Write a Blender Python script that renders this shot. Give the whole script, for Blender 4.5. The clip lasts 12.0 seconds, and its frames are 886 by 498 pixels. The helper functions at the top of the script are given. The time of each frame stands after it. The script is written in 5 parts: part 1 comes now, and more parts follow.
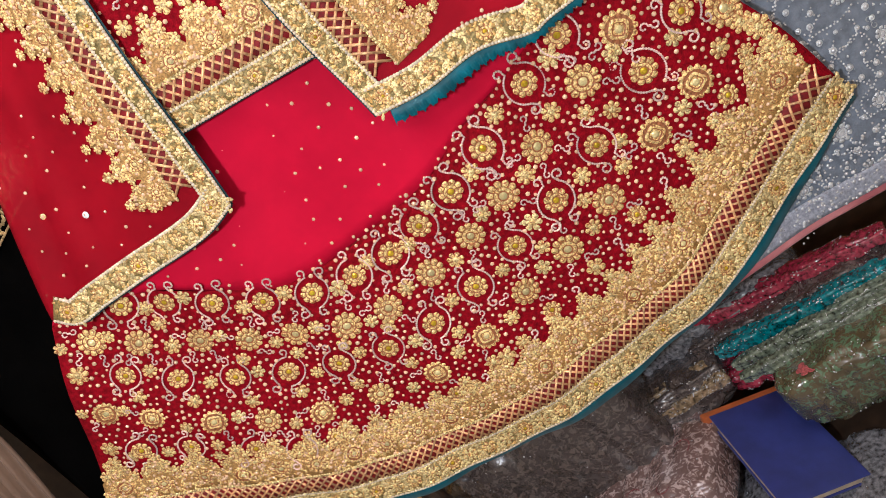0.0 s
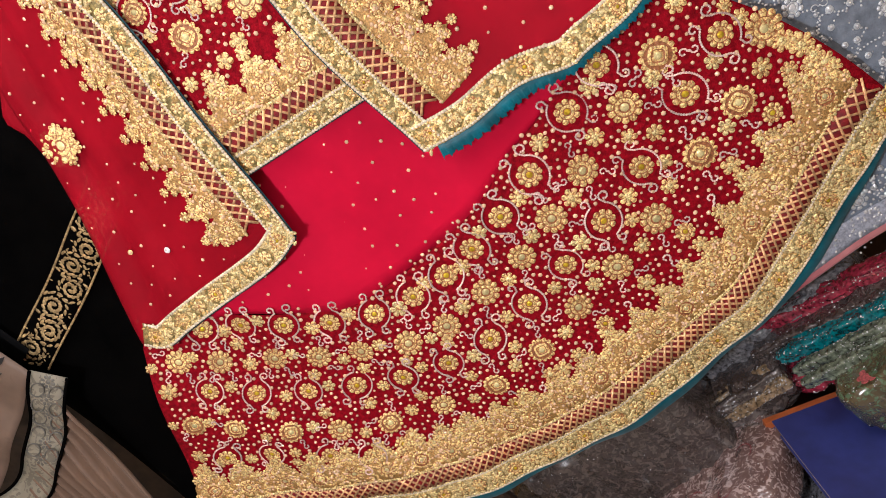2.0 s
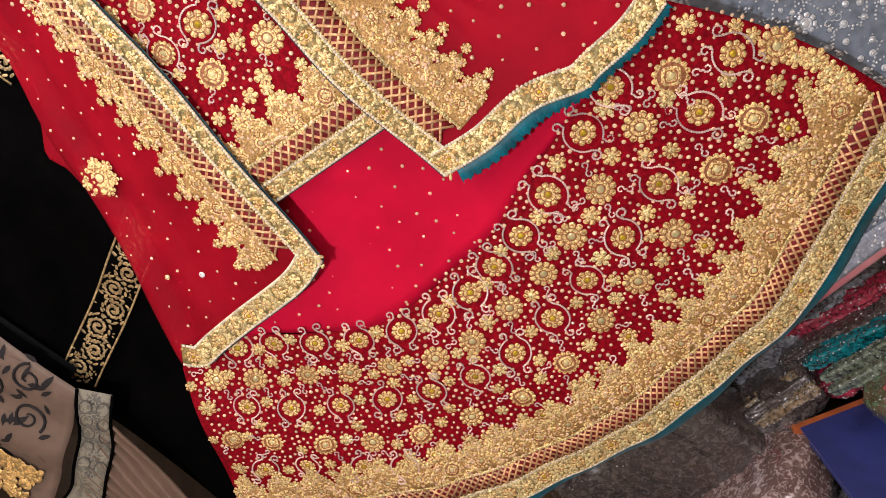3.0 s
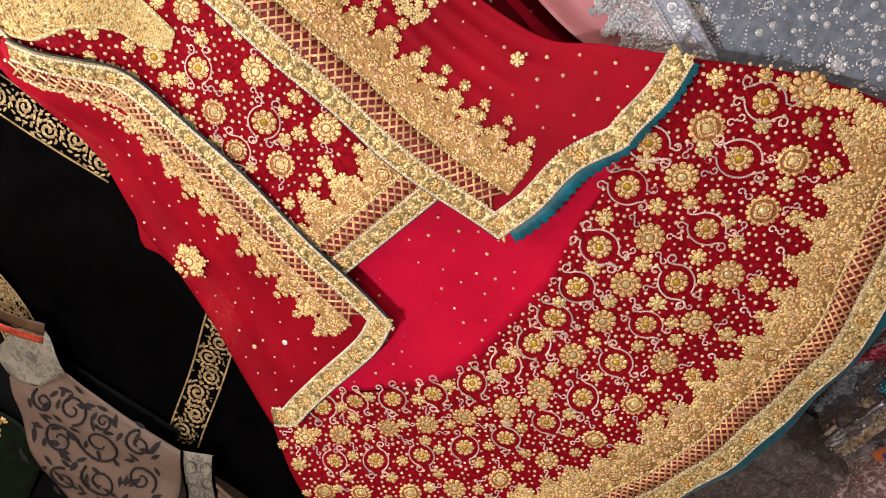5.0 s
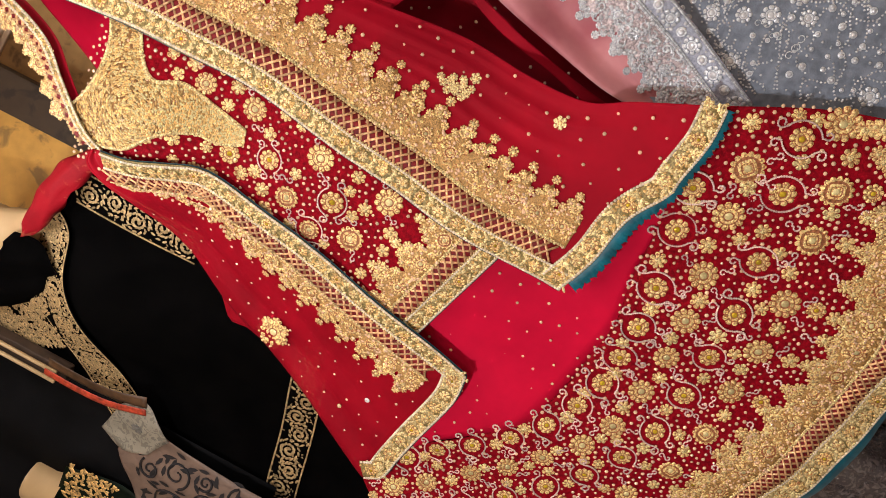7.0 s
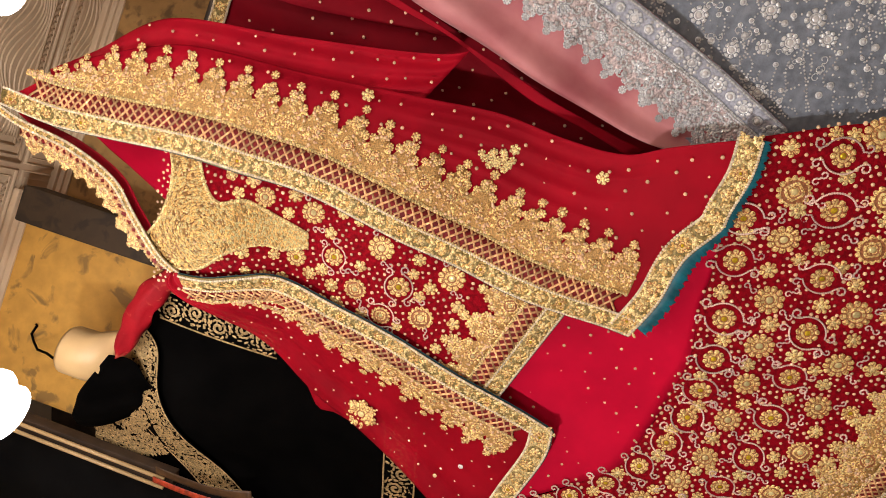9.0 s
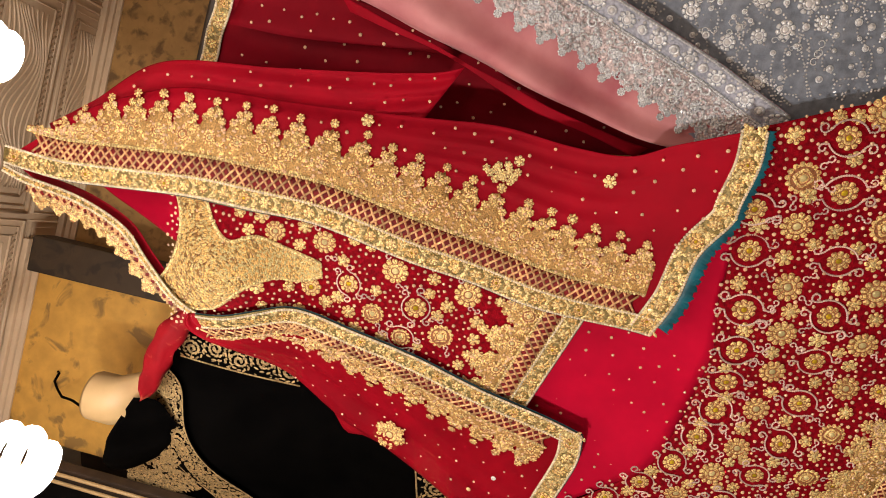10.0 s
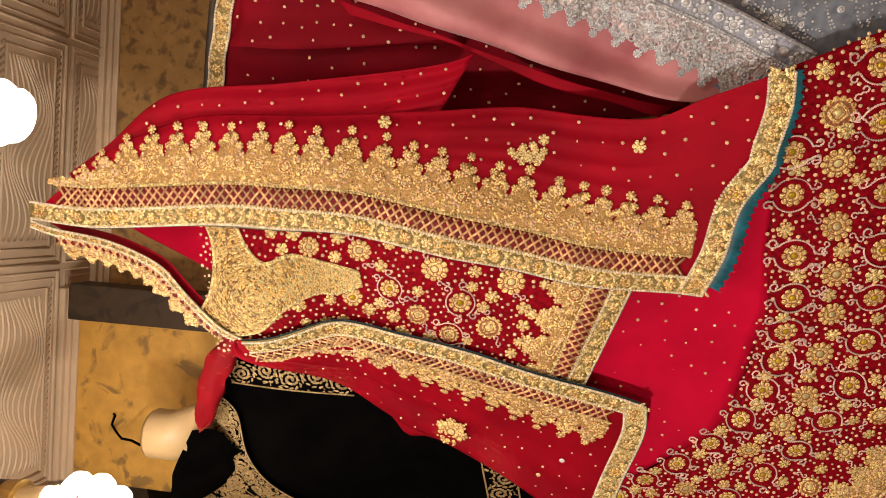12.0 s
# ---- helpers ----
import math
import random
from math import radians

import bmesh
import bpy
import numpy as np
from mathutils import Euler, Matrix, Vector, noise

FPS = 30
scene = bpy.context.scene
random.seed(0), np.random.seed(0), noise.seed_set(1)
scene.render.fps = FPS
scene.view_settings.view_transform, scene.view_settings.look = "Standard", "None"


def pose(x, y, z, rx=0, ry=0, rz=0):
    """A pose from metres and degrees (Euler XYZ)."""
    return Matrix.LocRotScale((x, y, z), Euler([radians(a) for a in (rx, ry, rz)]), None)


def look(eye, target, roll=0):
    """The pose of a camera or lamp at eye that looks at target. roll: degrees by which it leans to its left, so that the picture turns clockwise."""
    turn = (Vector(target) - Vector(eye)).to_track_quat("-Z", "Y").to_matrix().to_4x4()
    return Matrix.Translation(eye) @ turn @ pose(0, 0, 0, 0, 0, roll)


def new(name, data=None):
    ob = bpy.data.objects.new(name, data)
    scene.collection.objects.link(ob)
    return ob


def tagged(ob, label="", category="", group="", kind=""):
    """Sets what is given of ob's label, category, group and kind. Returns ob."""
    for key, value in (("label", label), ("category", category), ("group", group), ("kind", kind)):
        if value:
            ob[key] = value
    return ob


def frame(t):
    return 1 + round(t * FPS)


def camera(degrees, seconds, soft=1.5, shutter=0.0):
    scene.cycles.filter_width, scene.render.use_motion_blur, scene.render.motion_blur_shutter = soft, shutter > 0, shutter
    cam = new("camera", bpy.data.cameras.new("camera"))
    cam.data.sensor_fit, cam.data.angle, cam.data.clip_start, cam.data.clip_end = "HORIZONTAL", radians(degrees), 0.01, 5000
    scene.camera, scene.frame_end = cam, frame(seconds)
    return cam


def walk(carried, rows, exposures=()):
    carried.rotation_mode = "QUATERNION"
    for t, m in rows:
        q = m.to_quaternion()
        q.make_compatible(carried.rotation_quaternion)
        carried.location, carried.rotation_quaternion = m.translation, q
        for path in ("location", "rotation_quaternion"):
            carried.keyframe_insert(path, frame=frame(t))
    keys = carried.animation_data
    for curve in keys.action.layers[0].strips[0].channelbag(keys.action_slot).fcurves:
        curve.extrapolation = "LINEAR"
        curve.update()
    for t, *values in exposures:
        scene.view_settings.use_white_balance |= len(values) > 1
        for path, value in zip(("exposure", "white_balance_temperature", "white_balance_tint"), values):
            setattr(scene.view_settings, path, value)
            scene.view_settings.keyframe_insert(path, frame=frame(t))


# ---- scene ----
cam = camera(58.2, 12.0, soft=0.7)
PATH = [
    (0, (0.134, -0.286, 1.345), (-0.392, 1.584, 0.867), -48.5),
    (0.5, (0.152, -0.294, 1.349), (-0.407, 1.568, 0.882), -49.4),
    (1, (0.18, -0.304, 1.355), (-0.429, 1.554, 0.934), -50.2),
    (1.5, (0.213, -0.309, 1.358), (-0.45, 1.537, 0.975), -50.7),
    (2, (0.246, -0.314, 1.366), (-0.467, 1.522, 1.013), -51.4),
    (2.5, (0.277, -0.32, 1.369), (-0.47, 1.509, 1.058), -52.4),
    (3, (0.311, -0.326, 1.378), (-0.478, 1.49, 1.091), -53.1),
    (5, (0.416, -0.373, 1.383), (-0.445, 1.43, 1.309), -57.6),
    (5.5, (0.441, -0.387, 1.388), (-0.435, 1.411, 1.368), -58.8),
    (6, (0.465, -0.405, 1.392), (-0.418, 1.389, 1.438), -59.8),
    (6.5, (0.484, -0.421, 1.403), (-0.398, 1.372, 1.476), -61.1),
    (8.5, (0.571, -0.459, 1.438), (-0.306, 1.327, 1.644), -69.7),
    (9, (0.59, -0.462, 1.448), (-0.271, 1.325, 1.702), -72.2),
    (9.5, (0.606, -0.457, 1.459), (-0.253, 1.329, 1.724), -74.7),
    (10, (0.623, -0.449, 1.469), (-0.249, 1.331, 1.737), -77.5),
    (10.5, (0.635, -0.441, 1.475), (-0.27, 1.324, 1.738), -79.7),
    (11, (0.637, -0.438, 1.478), (-0.265, 1.323, 1.774), -81.5),
    (11.5, (0.637, -0.433, 1.488), (-0.269, 1.322, 1.811), -83.9),
    (12, (0.626, -0.427, 1.499), (-0.284, 1.325, 1.818), -85.8),
]
walk(cam, [(t, look(eye, target, roll)) for t, eye, target, roll in PATH],
     exposures=[(0, -0.14, 5150, 12), (4, -0.24, 5400, 16), (8, -0.42, 5700, 16), (12, -0.54, 6400, 17)])

# ---------------------------------------------------------------- world and lamps
world = bpy.data.worlds.new("shop_world")
scene.world = world
world.use_nodes = True
world.node_tree.nodes["Background"].inputs[0].default_value = (1.0, 0.9, 0.78, 1)
world.node_tree.nodes["Background"].inputs[1].default_value = 0.03


def lamp(name, kind, m, watts, colour, size):
    data = bpy.data.lights.new(name, kind)
    data.energy, data.color = watts, colour
    if kind == "AREA":
        data.size = size
    else:
        data.shadow_soft_size = size
    ob = new(name, data)
    ob.matrix_world = m
    return ob


WARM = (1.0, 0.90, 0.76)


# ---------------------------------------------------------------- materials
def material(name, colour, rough=0.6, metal=0.0, vary=0.15, scale=40.0, bump=0.2, bump_scale=300.0, sheen=0.0,
             island=0.0, obj=0.0, spec=0.5, trans=0.0, bump_dist=0.001, second=None, beads=0.0, gap=None, alpha=1.0):
    m = bpy.data.materials.new(name)
    m.use_nodes = True
    nt = m.node_tree
    bsdf = nt.nodes["Principled BSDF"]
    bsdf.inputs["Roughness"].default_value = rough
    bsdf.inputs["Metallic"].default_value = metal
    bsdf.inputs["Specular IOR Level"].default_value = spec
    bsdf.inputs["Sheen Weight"].default_value = sheen
    bsdf.inputs["Transmission Weight"].default_value = trans
    co = nt.nodes.new("ShaderNodeNewGeometry")
    n1 = nt.nodes.new("ShaderNodeTexNoise")
    n1.inputs["Scale"].default_value = scale
    n1.inputs["Detail"].default_value = 4
    nt.links.new(co.outputs["Position"], n1.inputs["Vector"])
    ramp = nt.nodes.new("ShaderNodeValToRGB")
    dark = [c * (1 - vary) for c in colour]
    light = list(second) if second else [min(1, c * (1 + vary)) for c in colour]
    ramp.color_ramp.elements[0].position, ramp.color_ramp.elements[1].position = 0.32, 0.68
    ramp.color_ramp.elements[0].color = (*dark, 1)
    ramp.color_ramp.elements[1].color = (*light, 1)
    nt.links.new(n1.outputs["Fac"], ramp.inputs["Fac"])
    out = ramp.outputs["Color"]
    for amount, source in ((island, co.outputs["Random Per Island"]), (obj, None)):
        if amount:
            if source is None:
                source = nt.nodes.new("ShaderNodeObjectInfo").outputs["Random"]
            hsv = nt.nodes.new("ShaderNodeHueSaturation")
            mr = nt.nodes.new("ShaderNodeMapRange")
            mr.inputs["To Min"].default_value, mr.inputs["To Max"].default_value = 1 - amount, 1 + amount
            nt.links.new(source, mr.inputs["Value"])
            nt.links.new(mr.outputs["Result"], hsv.inputs["Value"])
            nt.links.new(out, hsv.inputs["Color"])
            out = hsv.outputs["Color"]
    cells = None
    if beads:
        # packed beads and thread knots, with the ground showing in between
        cells = nt.nodes.new("ShaderNodeTexVoronoi")
        cells.inputs["Scale"].default_value = beads
        nt.links.new(co.outputs["Position"], cells.inputs["Vector"])
        seam = nt.nodes.new("ShaderNodeMapRange")
        seam.inputs["From Min"].default_value, seam.inputs["From Max"].default_value = 0.48, 0.80
        nt.links.new(cells.outputs["Distance"], seam.inputs["Value"])
        mix = nt.nodes.new("ShaderNodeMix")
        mix.data_type = "RGBA"
        mix.inputs["B"].default_value = (*(gap or [v * 0.4 for v in colour]), 1)
        nt.links.new(seam.outputs["Result"], mix.inputs["Factor"])
        nt.links.new(out, mix.inputs["A"])
        tone = nt.nodes.new("ShaderNodeHueSaturation")
        sep = nt.nodes.new("ShaderNodeSeparateColor")
        nt.links.new(cells.outputs["Color"], sep.inputs["Color"])
        each = nt.nodes.new("ShaderNodeMapRange")
        each.inputs["To Min"].default_value, each.inputs["To Max"].default_value = 0.68, 1.45
        nt.links.new(sep.outputs["Red"], each.inputs["Value"])
        nt.links.new(each.outputs["Result"], tone.inputs["Value"])
        nt.links.new(mix.outputs["Result"], tone.inputs["Color"])
        out = tone.outputs["Color"]
    bsdf.inputs["Alpha"].default_value = alpha
    nt.links.new(out, bsdf.inputs["Base Color"])
    if bump and cells:
        b = nt.nodes.new("ShaderNodeBump")
        b.invert = True
        b.inputs["Strength"].default_value = bump
        b.inputs["Distance"].default_value = bump_dist
        nt.links.new(cells.outputs["Distance"], b.inputs["Height"])
        nt.links.new(b.outputs["Normal"], bsdf.inputs["Normal"])
    elif bump:
        n2 = nt.nodes.new("ShaderNodeTexNoise")
        n2.inputs["Scale"].default_value = bump_scale
        n2.inputs["Detail"].default_value = 3
        nt.links.new(co.outputs["Position"], n2.inputs["Vector"])
        b = nt.nodes.new("ShaderNodeBump")
        b.inputs["Strength"].default_value = bump
        b.inputs["Distance"].default_value = bump_dist
        nt.links.new(n2.outputs["Fac"], b.inputs["Height"])
        nt.links.new(b.outputs["Normal"], bsdf.inputs["Normal"])
    return m


RED = material("red_chiffon", (0.60, 0.004, 0.036), 0.7, vary=0.12, scale=9, bump=0.25, bump_scale=900, spec=0.08)
RED_NET = material("red_net", (0.27, 0.002, 0.009), 0.8, vary=0.35, scale=130, bump=0.8, bump_scale=420, bump_dist=0.002, spec=0.08)
# red of the rear veil, deepened to paint in the alcove's shadow
RED_SHADED = material("shaded_red_georgette", (0.20, 0.0015, 0.008), 0.7, vary=0.2, scale=8, bump=0.25, bump_scale=900, spec=0.1)
VEIL = material("veil_chiffon", (0.40, 0.002, 0.015), 0.66, vary=0.2, scale=7, bump=0.3, bump_scale=800, spec=0.12, alpha=0.86)
GOLD = material("gold_thread", (0.95, 0.64, 0.25), 0.32, metal=0.15, vary=0.2, scale=160, bump=0.75, bump_dist=0.0016, island=0.22, obj=0.14, beads=300, gap=(0.40, 0.15, 0.045))
GOLD_PALE = material("pale_gold_thread", (0.92, 0.68, 0.31), 0.32, metal=0.2, vary=0.25, scale=160, bump=0.7, bump_dist=0.0014, island=0.25, obj=0.12, beads=340, gap=(0.42, 0.26, 0.09))
GOLD_BASE = material("gold_ground", (0.56, 0.32, 0.10), 0.45, metal=0.2, vary=0.4, scale=330, bump=0.9, bump_scale=500, bump_dist=0.002)
OLIVE = material("olive_gold_ground", (0.30, 0.225, 0.075), 0.5, metal=0.2, vary=0.5, scale=300, bump=0.8, bump_scale=500)
OUTLINE = material("brown_outline_thread", (0.36, 0.13, 0.045), 0.6, metal=0.1, vary=0.4, scale=300, bump=0.5)
GOLD_FINE = material("fine_gold_thread", (0.66, 0.42, 0.14), 0.3, metal=0.4, vary=0.35, scale=300, bump=0.8, bump_scale=600, bump_dist=0.0014, island=0.5)
BODICE = material("bodice_ground", (0.28, 0.135, 0.035), 0.5, metal=0.1, vary=0.5, scale=200, bump=0.8, bump_scale=400)
CREAM_BEAD = material("cream_bead", (0.80, 0.68, 0.50), 0.3, metal=0.1, vary=0.1, island=0.25)
PINK_BEAD = material("rose_silver_bead", (0.84, 0.56, 0.49), 0.3, metal=0.15, vary=0.35, scale=330, bump=0.5, island=0.25, obj=0.25)
SEQUIN = material("gold_sequin", (0.95, 0.62, 0.38), 0.16, metal=0.12, vary=0.1, island=0.25, spec=0.8)
CRYSTAL = material("yellow_crystal", (0.95, 0.62, 0.03), 0.08, metal=0.6, vary=0.2, scale=400, bump=0, obj=0.3)
CRYSTAL_W = material("champagne_crystal", (0.98, 0.76, 0.36), 0.12, metal=0.35, vary=0.2, scale=400, bump=0, obj=0.3)
LATTICE = material("dark_red_lattice", (0.19, 0.005, 0.007), 0.7, vary=0.4, scale=120, bump=0.5)
LATTICE_THREAD = material("copper_thread", (0.80, 0.43, 0.20), 0.36, metal=0.3, vary=0.4, scale=220, island=0.45)
VEIL_SHEER = material("sheer_veil_chiffon", (0.36, 0.002, 0.012), 0.66, vary=0.2, scale=7, bump=0.3, bump_scale=800, spec=0.1, alpha=0.76)
TEAL = material("teal_satin", (0.003, 0.13, 0.18), 0.5, vary=0.35, scale=30, bump=0.3, sheen=0.1)
TEAL_DARK = material("dark_teal_cord", (0.004, 0.045, 0.06), 0.55, vary=0.35, scale=60, bump=0.3)
BLACK = material("black_georgette", (0.0013, 0.0011, 0.001), 0.85, vary=0.5, scale=12, bump=0.3, bump_scale=500, spec=0.025)
ANTIQUE = material("antique_gold_brocade", (0.44, 0.30, 0.13), 0.45, metal=0.4, vary=0.3, scale=200, bump=0.6, island=0.35)
CREAM_SKIN = material("cream_mannequin", (0.52, 0.35, 0.16), 0.45, vary=0.08, scale=12, bump=0.1)
LAVENDER = material("silver_lavender_net", (0.34, 0.36, 0.43), 0.5, vary=0.3, scale=200, bump=0.6, bump_scale=420, bump_dist=0.0015)
GREY = material("grey_net", (0.20, 0.23, 0.28), 0.6, vary=0.25, scale=60, bump=0.5, bump_scale=420, bump_dist=0.0015, spec=0.3)
SILVER = material("silver_thread", (0.60, 0.62, 0.64), 0.28, metal=0.35, vary=0.3, scale=250, bump=0.7, bump_scale=500, island=0.3, obj=0.2)
SILVER_ROSE = material("rose_silver_thread", (0.54, 0.46, 0.46), 0.32, metal=0.4, vary=0.4, scale=250, bump=0.8, bump_scale=450, bump_dist=0.002, island=0.35)
PEARL = material("pearl_bead", (0.75, 0.77, 0.80), 0.15, metal=0.4, vary=0.1, island=0.3)
PINK = material("dusty_pink_net", (0.46, 0.105, 0.13), 0.6, vary=0.2, scale=8, bump=0.3, bump_scale=900, sheen=0.2, second=(0.60, 0.24, 0.25))


def plate(name, ground, ink, scale, cut=0.5, rough=0.6, metal=0.0, soft=0.03, twist=1.8, detail=1.0):
    """Cloth with a printed or woven two-colour figure."""
    m = material(name, ground, rough, metal, vary=0.12, scale=25, bump=0.3)
    nt = m.node_tree
    bsdf = nt.nodes["Principled BSDF"]
    old = bsdf.inputs["Base Color"].links[0].from_socket
    geo = nt.nodes.new("ShaderNodeNewGeometry")
    vor = nt.nodes.new("ShaderNodeTexNoise")
    vor.inputs["Scale"].default_value = scale
    vor.inputs["Distortion"].default_value = twist
    vor.inputs["Detail"].default_value = detail
    nt.links.new(geo.outputs["Position"], vor.inputs["Vector"])
    ramp = nt.nodes.new("ShaderNodeValToRGB")
    ramp.color_ramp.elements[0].position, ramp.color_ramp.elements[1].position = cut, cut + soft
    nt.links.new(vor.outputs["Fac"], ramp.inputs["Fac"])
    mix = nt.nodes.new("ShaderNodeMix")
    mix.data_type = "RGBA"
    mix.inputs["B"].default_value = (*ink, 1)
    nt.links.new(ramp.outputs["Color"], mix.inputs["Factor"])
    nt.links.new(old, mix.inputs["A"])
    nt.links.new(mix.outputs["Result"], bsdf.inputs["Base Color"])
    return m


STUCCO = plate("ochre_stucco", (0.60, 0.32, 0.055), (0.29, 0.16, 0.04), 13.0, 0.55, 0.55, soft=0.07, twist=0.6, detail=5.0)
# stucco darkened to paint in the shade on the wall's return face
STUCCO_SHADED = plate("shaded_stucco", (0.045, 0.026, 0.011), (0.022, 0.013, 0.006), 16.0, 0.5, 0.6, soft=0.1, twist=0.8, detail=5.0)
# rough alcove plaster: ochre browned to carry the shade of the recess
PLASTER_SHADED = plate("shaded_rough_plaster", (0.40, 0.225, 0.07), (0.17, 0.095, 0.035), 30.0, 0.5, 0.7, soft=0.16, twist=0.4, detail=6.0)
PANEL = material("cream_ceiling_panel", (0.64, 0.475, 0.31), 0.35, vary=0.08, scale=6, bump=0.1)
WOOD_DARK = material("dark_wood", (0.036, 0.021, 0.012), 0.55, vary=0.4, scale=30, bump=0.3)
FLOOR = material("grey_floor", (0.20, 0.17, 0.14), 0.5, vary=0.2, scale=6, bump=0.1)
PLAIN = material("shop_wall_paint", (0.55, 0.46, 0.34), 0.7, vary=0.1, scale=3, bump=0.1)


# ---------------------------------------------------------------- builders
def mesh_from(name, verts, faces, mats, smooth=True, index=None):
    me = bpy.data.meshes.new(name)
    me.from_pydata([tuple(v) for v in verts], [], [tuple(f) for f in faces])
    for m in (mats if isinstance(mats, (list, tuple)) else [mats]):
        me.materials.append(m)
    me.polygons.foreach_set("use_smooth", [smooth] * len(me.polygons))
    if index is not None:
        me.polygons.foreach_set("material_index", index)
    me.update()
    return me


def thing(name, loc, label, category, group="", kind=""):
    ob = new(name)
    ob.empty_display_size = 0.05
    ob.location = loc
    return tagged(ob, label, category, group, kind)


def attach(ob, parent):
    ob.parent = parent
    if parent.parent is None:
        ob.matrix_parent_inverse = Matrix.Translation(parent.location).inverted()
    return ob


def part(name, data, mat, parent, label="", kind=""):
    """Links a bmesh or mesh as one object under a thing or a part (world coordinates)."""
    if isinstance(data, bmesh.types.BMesh):
        me = bpy.data.meshes.new(name)
        data.to_mesh(me)
        data.free()
        me.materials.append(mat)
    else:
        me = data
    ob = new(name, me)
    if parent is not None:
        attach(ob, parent)
    return tagged(ob, label, "", "", kind)


def spline(pts, closed=False):
    """An arc-length curve through control points: f(u), u in 0..1."""
    p = np.array(pts, float)
    n = len(p)
    out = []
    for i in range(n - 1):
        p0, p1, p2, p3 = p[max(i - 1, 0)], p[i], p[i + 1], p[min(i + 2, n - 1)]
        for k in range(16):
            t = k / 16
            out.append(0.5 * (2 * p1 + (p2 - p0) * t + (2 * p0 - 5 * p1 + 4 * p2 - p3) * t * t + (3 * p1 - p0 - 3 * p2 + p3) * t ** 3))
    out.append(p[-1])
    out = np.array(out)
    d = np.r_[0, np.cumsum(np.linalg.norm(np.diff(out, axis=0), axis=1))]

    def f(u):
        s = np.clip(u, 0, 1) * d[-1]
        return np.array([np.interp(s, d, out[:, k]) for k in range(out.shape[1])])

    f.length = d[-1]
    return f


def by_index(pts, step):
    """A smooth curve g(i) through points given at every step-th index."""
    p = np.array(pts, float)

    def g(i):
        q = i / step
        k = int(min(max(math.floor(q), 0), len(p) - 2))
        t = q - k
        p0, p1, p2, p3 = p[max(k - 1, 0)], p[k], p[k + 1], p[min(k + 2, len(p) - 1)]
        return 0.5 * (2 * p1 + (p2 - p0) * t + (2 * p0 - 5 * p1 + 4 * p2 - p3) * t * t + (3 * p1 - p0 - 3 * p2 + p3) * t ** 3)

    return g


def sheet(name, a, b, depth, nu, nv, mat, parent, label="", wave=None, thick=0.0012, lift=0.0, bulge=None):
    """Cloth between the edge curves a(u) and b(u) in (x, z), hanging at y = depth(x, z)."""
    verts, faces = [], []
    for i in range(nu + 1):
        for j in range(nv + 1):
            u, v = i / nu, j / nv
            x, z = a(u) * (1 - v) + b(u) * v
            if bulge:
                dx, dz = bulge(u, v)
                x, z = x + dx, z + dz
            y = depth(x, z) - lift + (wave(u, v) if wave else 0)
            verts.append((x, y, z))
    for i in range(nu):
        for j in range(nv):
            k = i * (nv + 1) + j
            faces.append((k, k + 1, k + nv + 2, k + nv + 1))
    ob = part(name, mesh_from(name, verts, faces, mat), mat, parent, label)
    if thick:
        mod = ob.modifiers.new("thickness", "SOLIDIFY")
        mod.thickness, mod.offset = thick, 0
    return ob


def edge_frame(curve, u):
    e = 0.004
    p = curve(u)
    t = curve(min(u + e, 1)) - curve(max(u - e, 0))
    t = t / (np.linalg.norm(t) + 1e-9)
    return p, t, np.array([-t[1], t[0]])


def beside(curve, u, w):
    """The point w metres to the left of the way along the curve (right: minus)."""
    p, t, n = edge_frame(curve, u)
    return p + n * w


def strip(name, curve, w0, w1, depth, lift, mat, parent, label="", u0=0.0, u1=1.0, nu=120, nw=4, edge=None, thick=0.0012):
    """A band between two distances from a curve. edge(u): extra width of the second side."""
    verts, faces = [], []
    for i in range(nu + 1):
        u = u0 + (u1 - u0) * i / nu
        p, t, n = edge_frame(curve, u)
        top = w1 + (edge(u) if edge else 0)
        for j in range(nw + 1):
            q = p + n * (w0 + (top - w0) * j / nw)
            verts.append((q[0], depth(q[0], q[1]) - lift, q[1]))
    for i in range(nu):
        for j in range(nw):
            k = i * (nw + 1) + j
            faces.append((k, k + 1, k + nw + 2, k + nw + 1))
    ob = part(name, mesh_from(name, verts, faces, mat), mat, parent, label)
    mod = ob.modifiers.new("thickness", "SOLIDIFY")
    mod.thickness, mod.offset = thick, 0
    return ob


def on_cloth(depth, x, z, turn, size, lift):
    """Pose of a motif lying on the cloth, its own z out of it."""
    e = 0.006
    dx = (depth(x + e, z) - depth(x - e, z)) / (2 * e)
    dz = (depth(x, z + e) - depth(x, z - e)) / (2 * e)
    n = Vector((dx, -1, dz)).normalized()
    ex = Vector((1, dx, 0)).normalized()
    ez = n.cross(ex)
    c, s = math.cos(turn), math.sin(turn)
    a, b = ex * c + ez * s, ez * c - ex * s
    m = Matrix.Identity(4)
    m.col[0][:3], m.col[1][:3], m.col[2][:3] = a * size, b * size, n * size
    m.translation = Vector((x, depth(x, z), z)) + n * lift
    return m


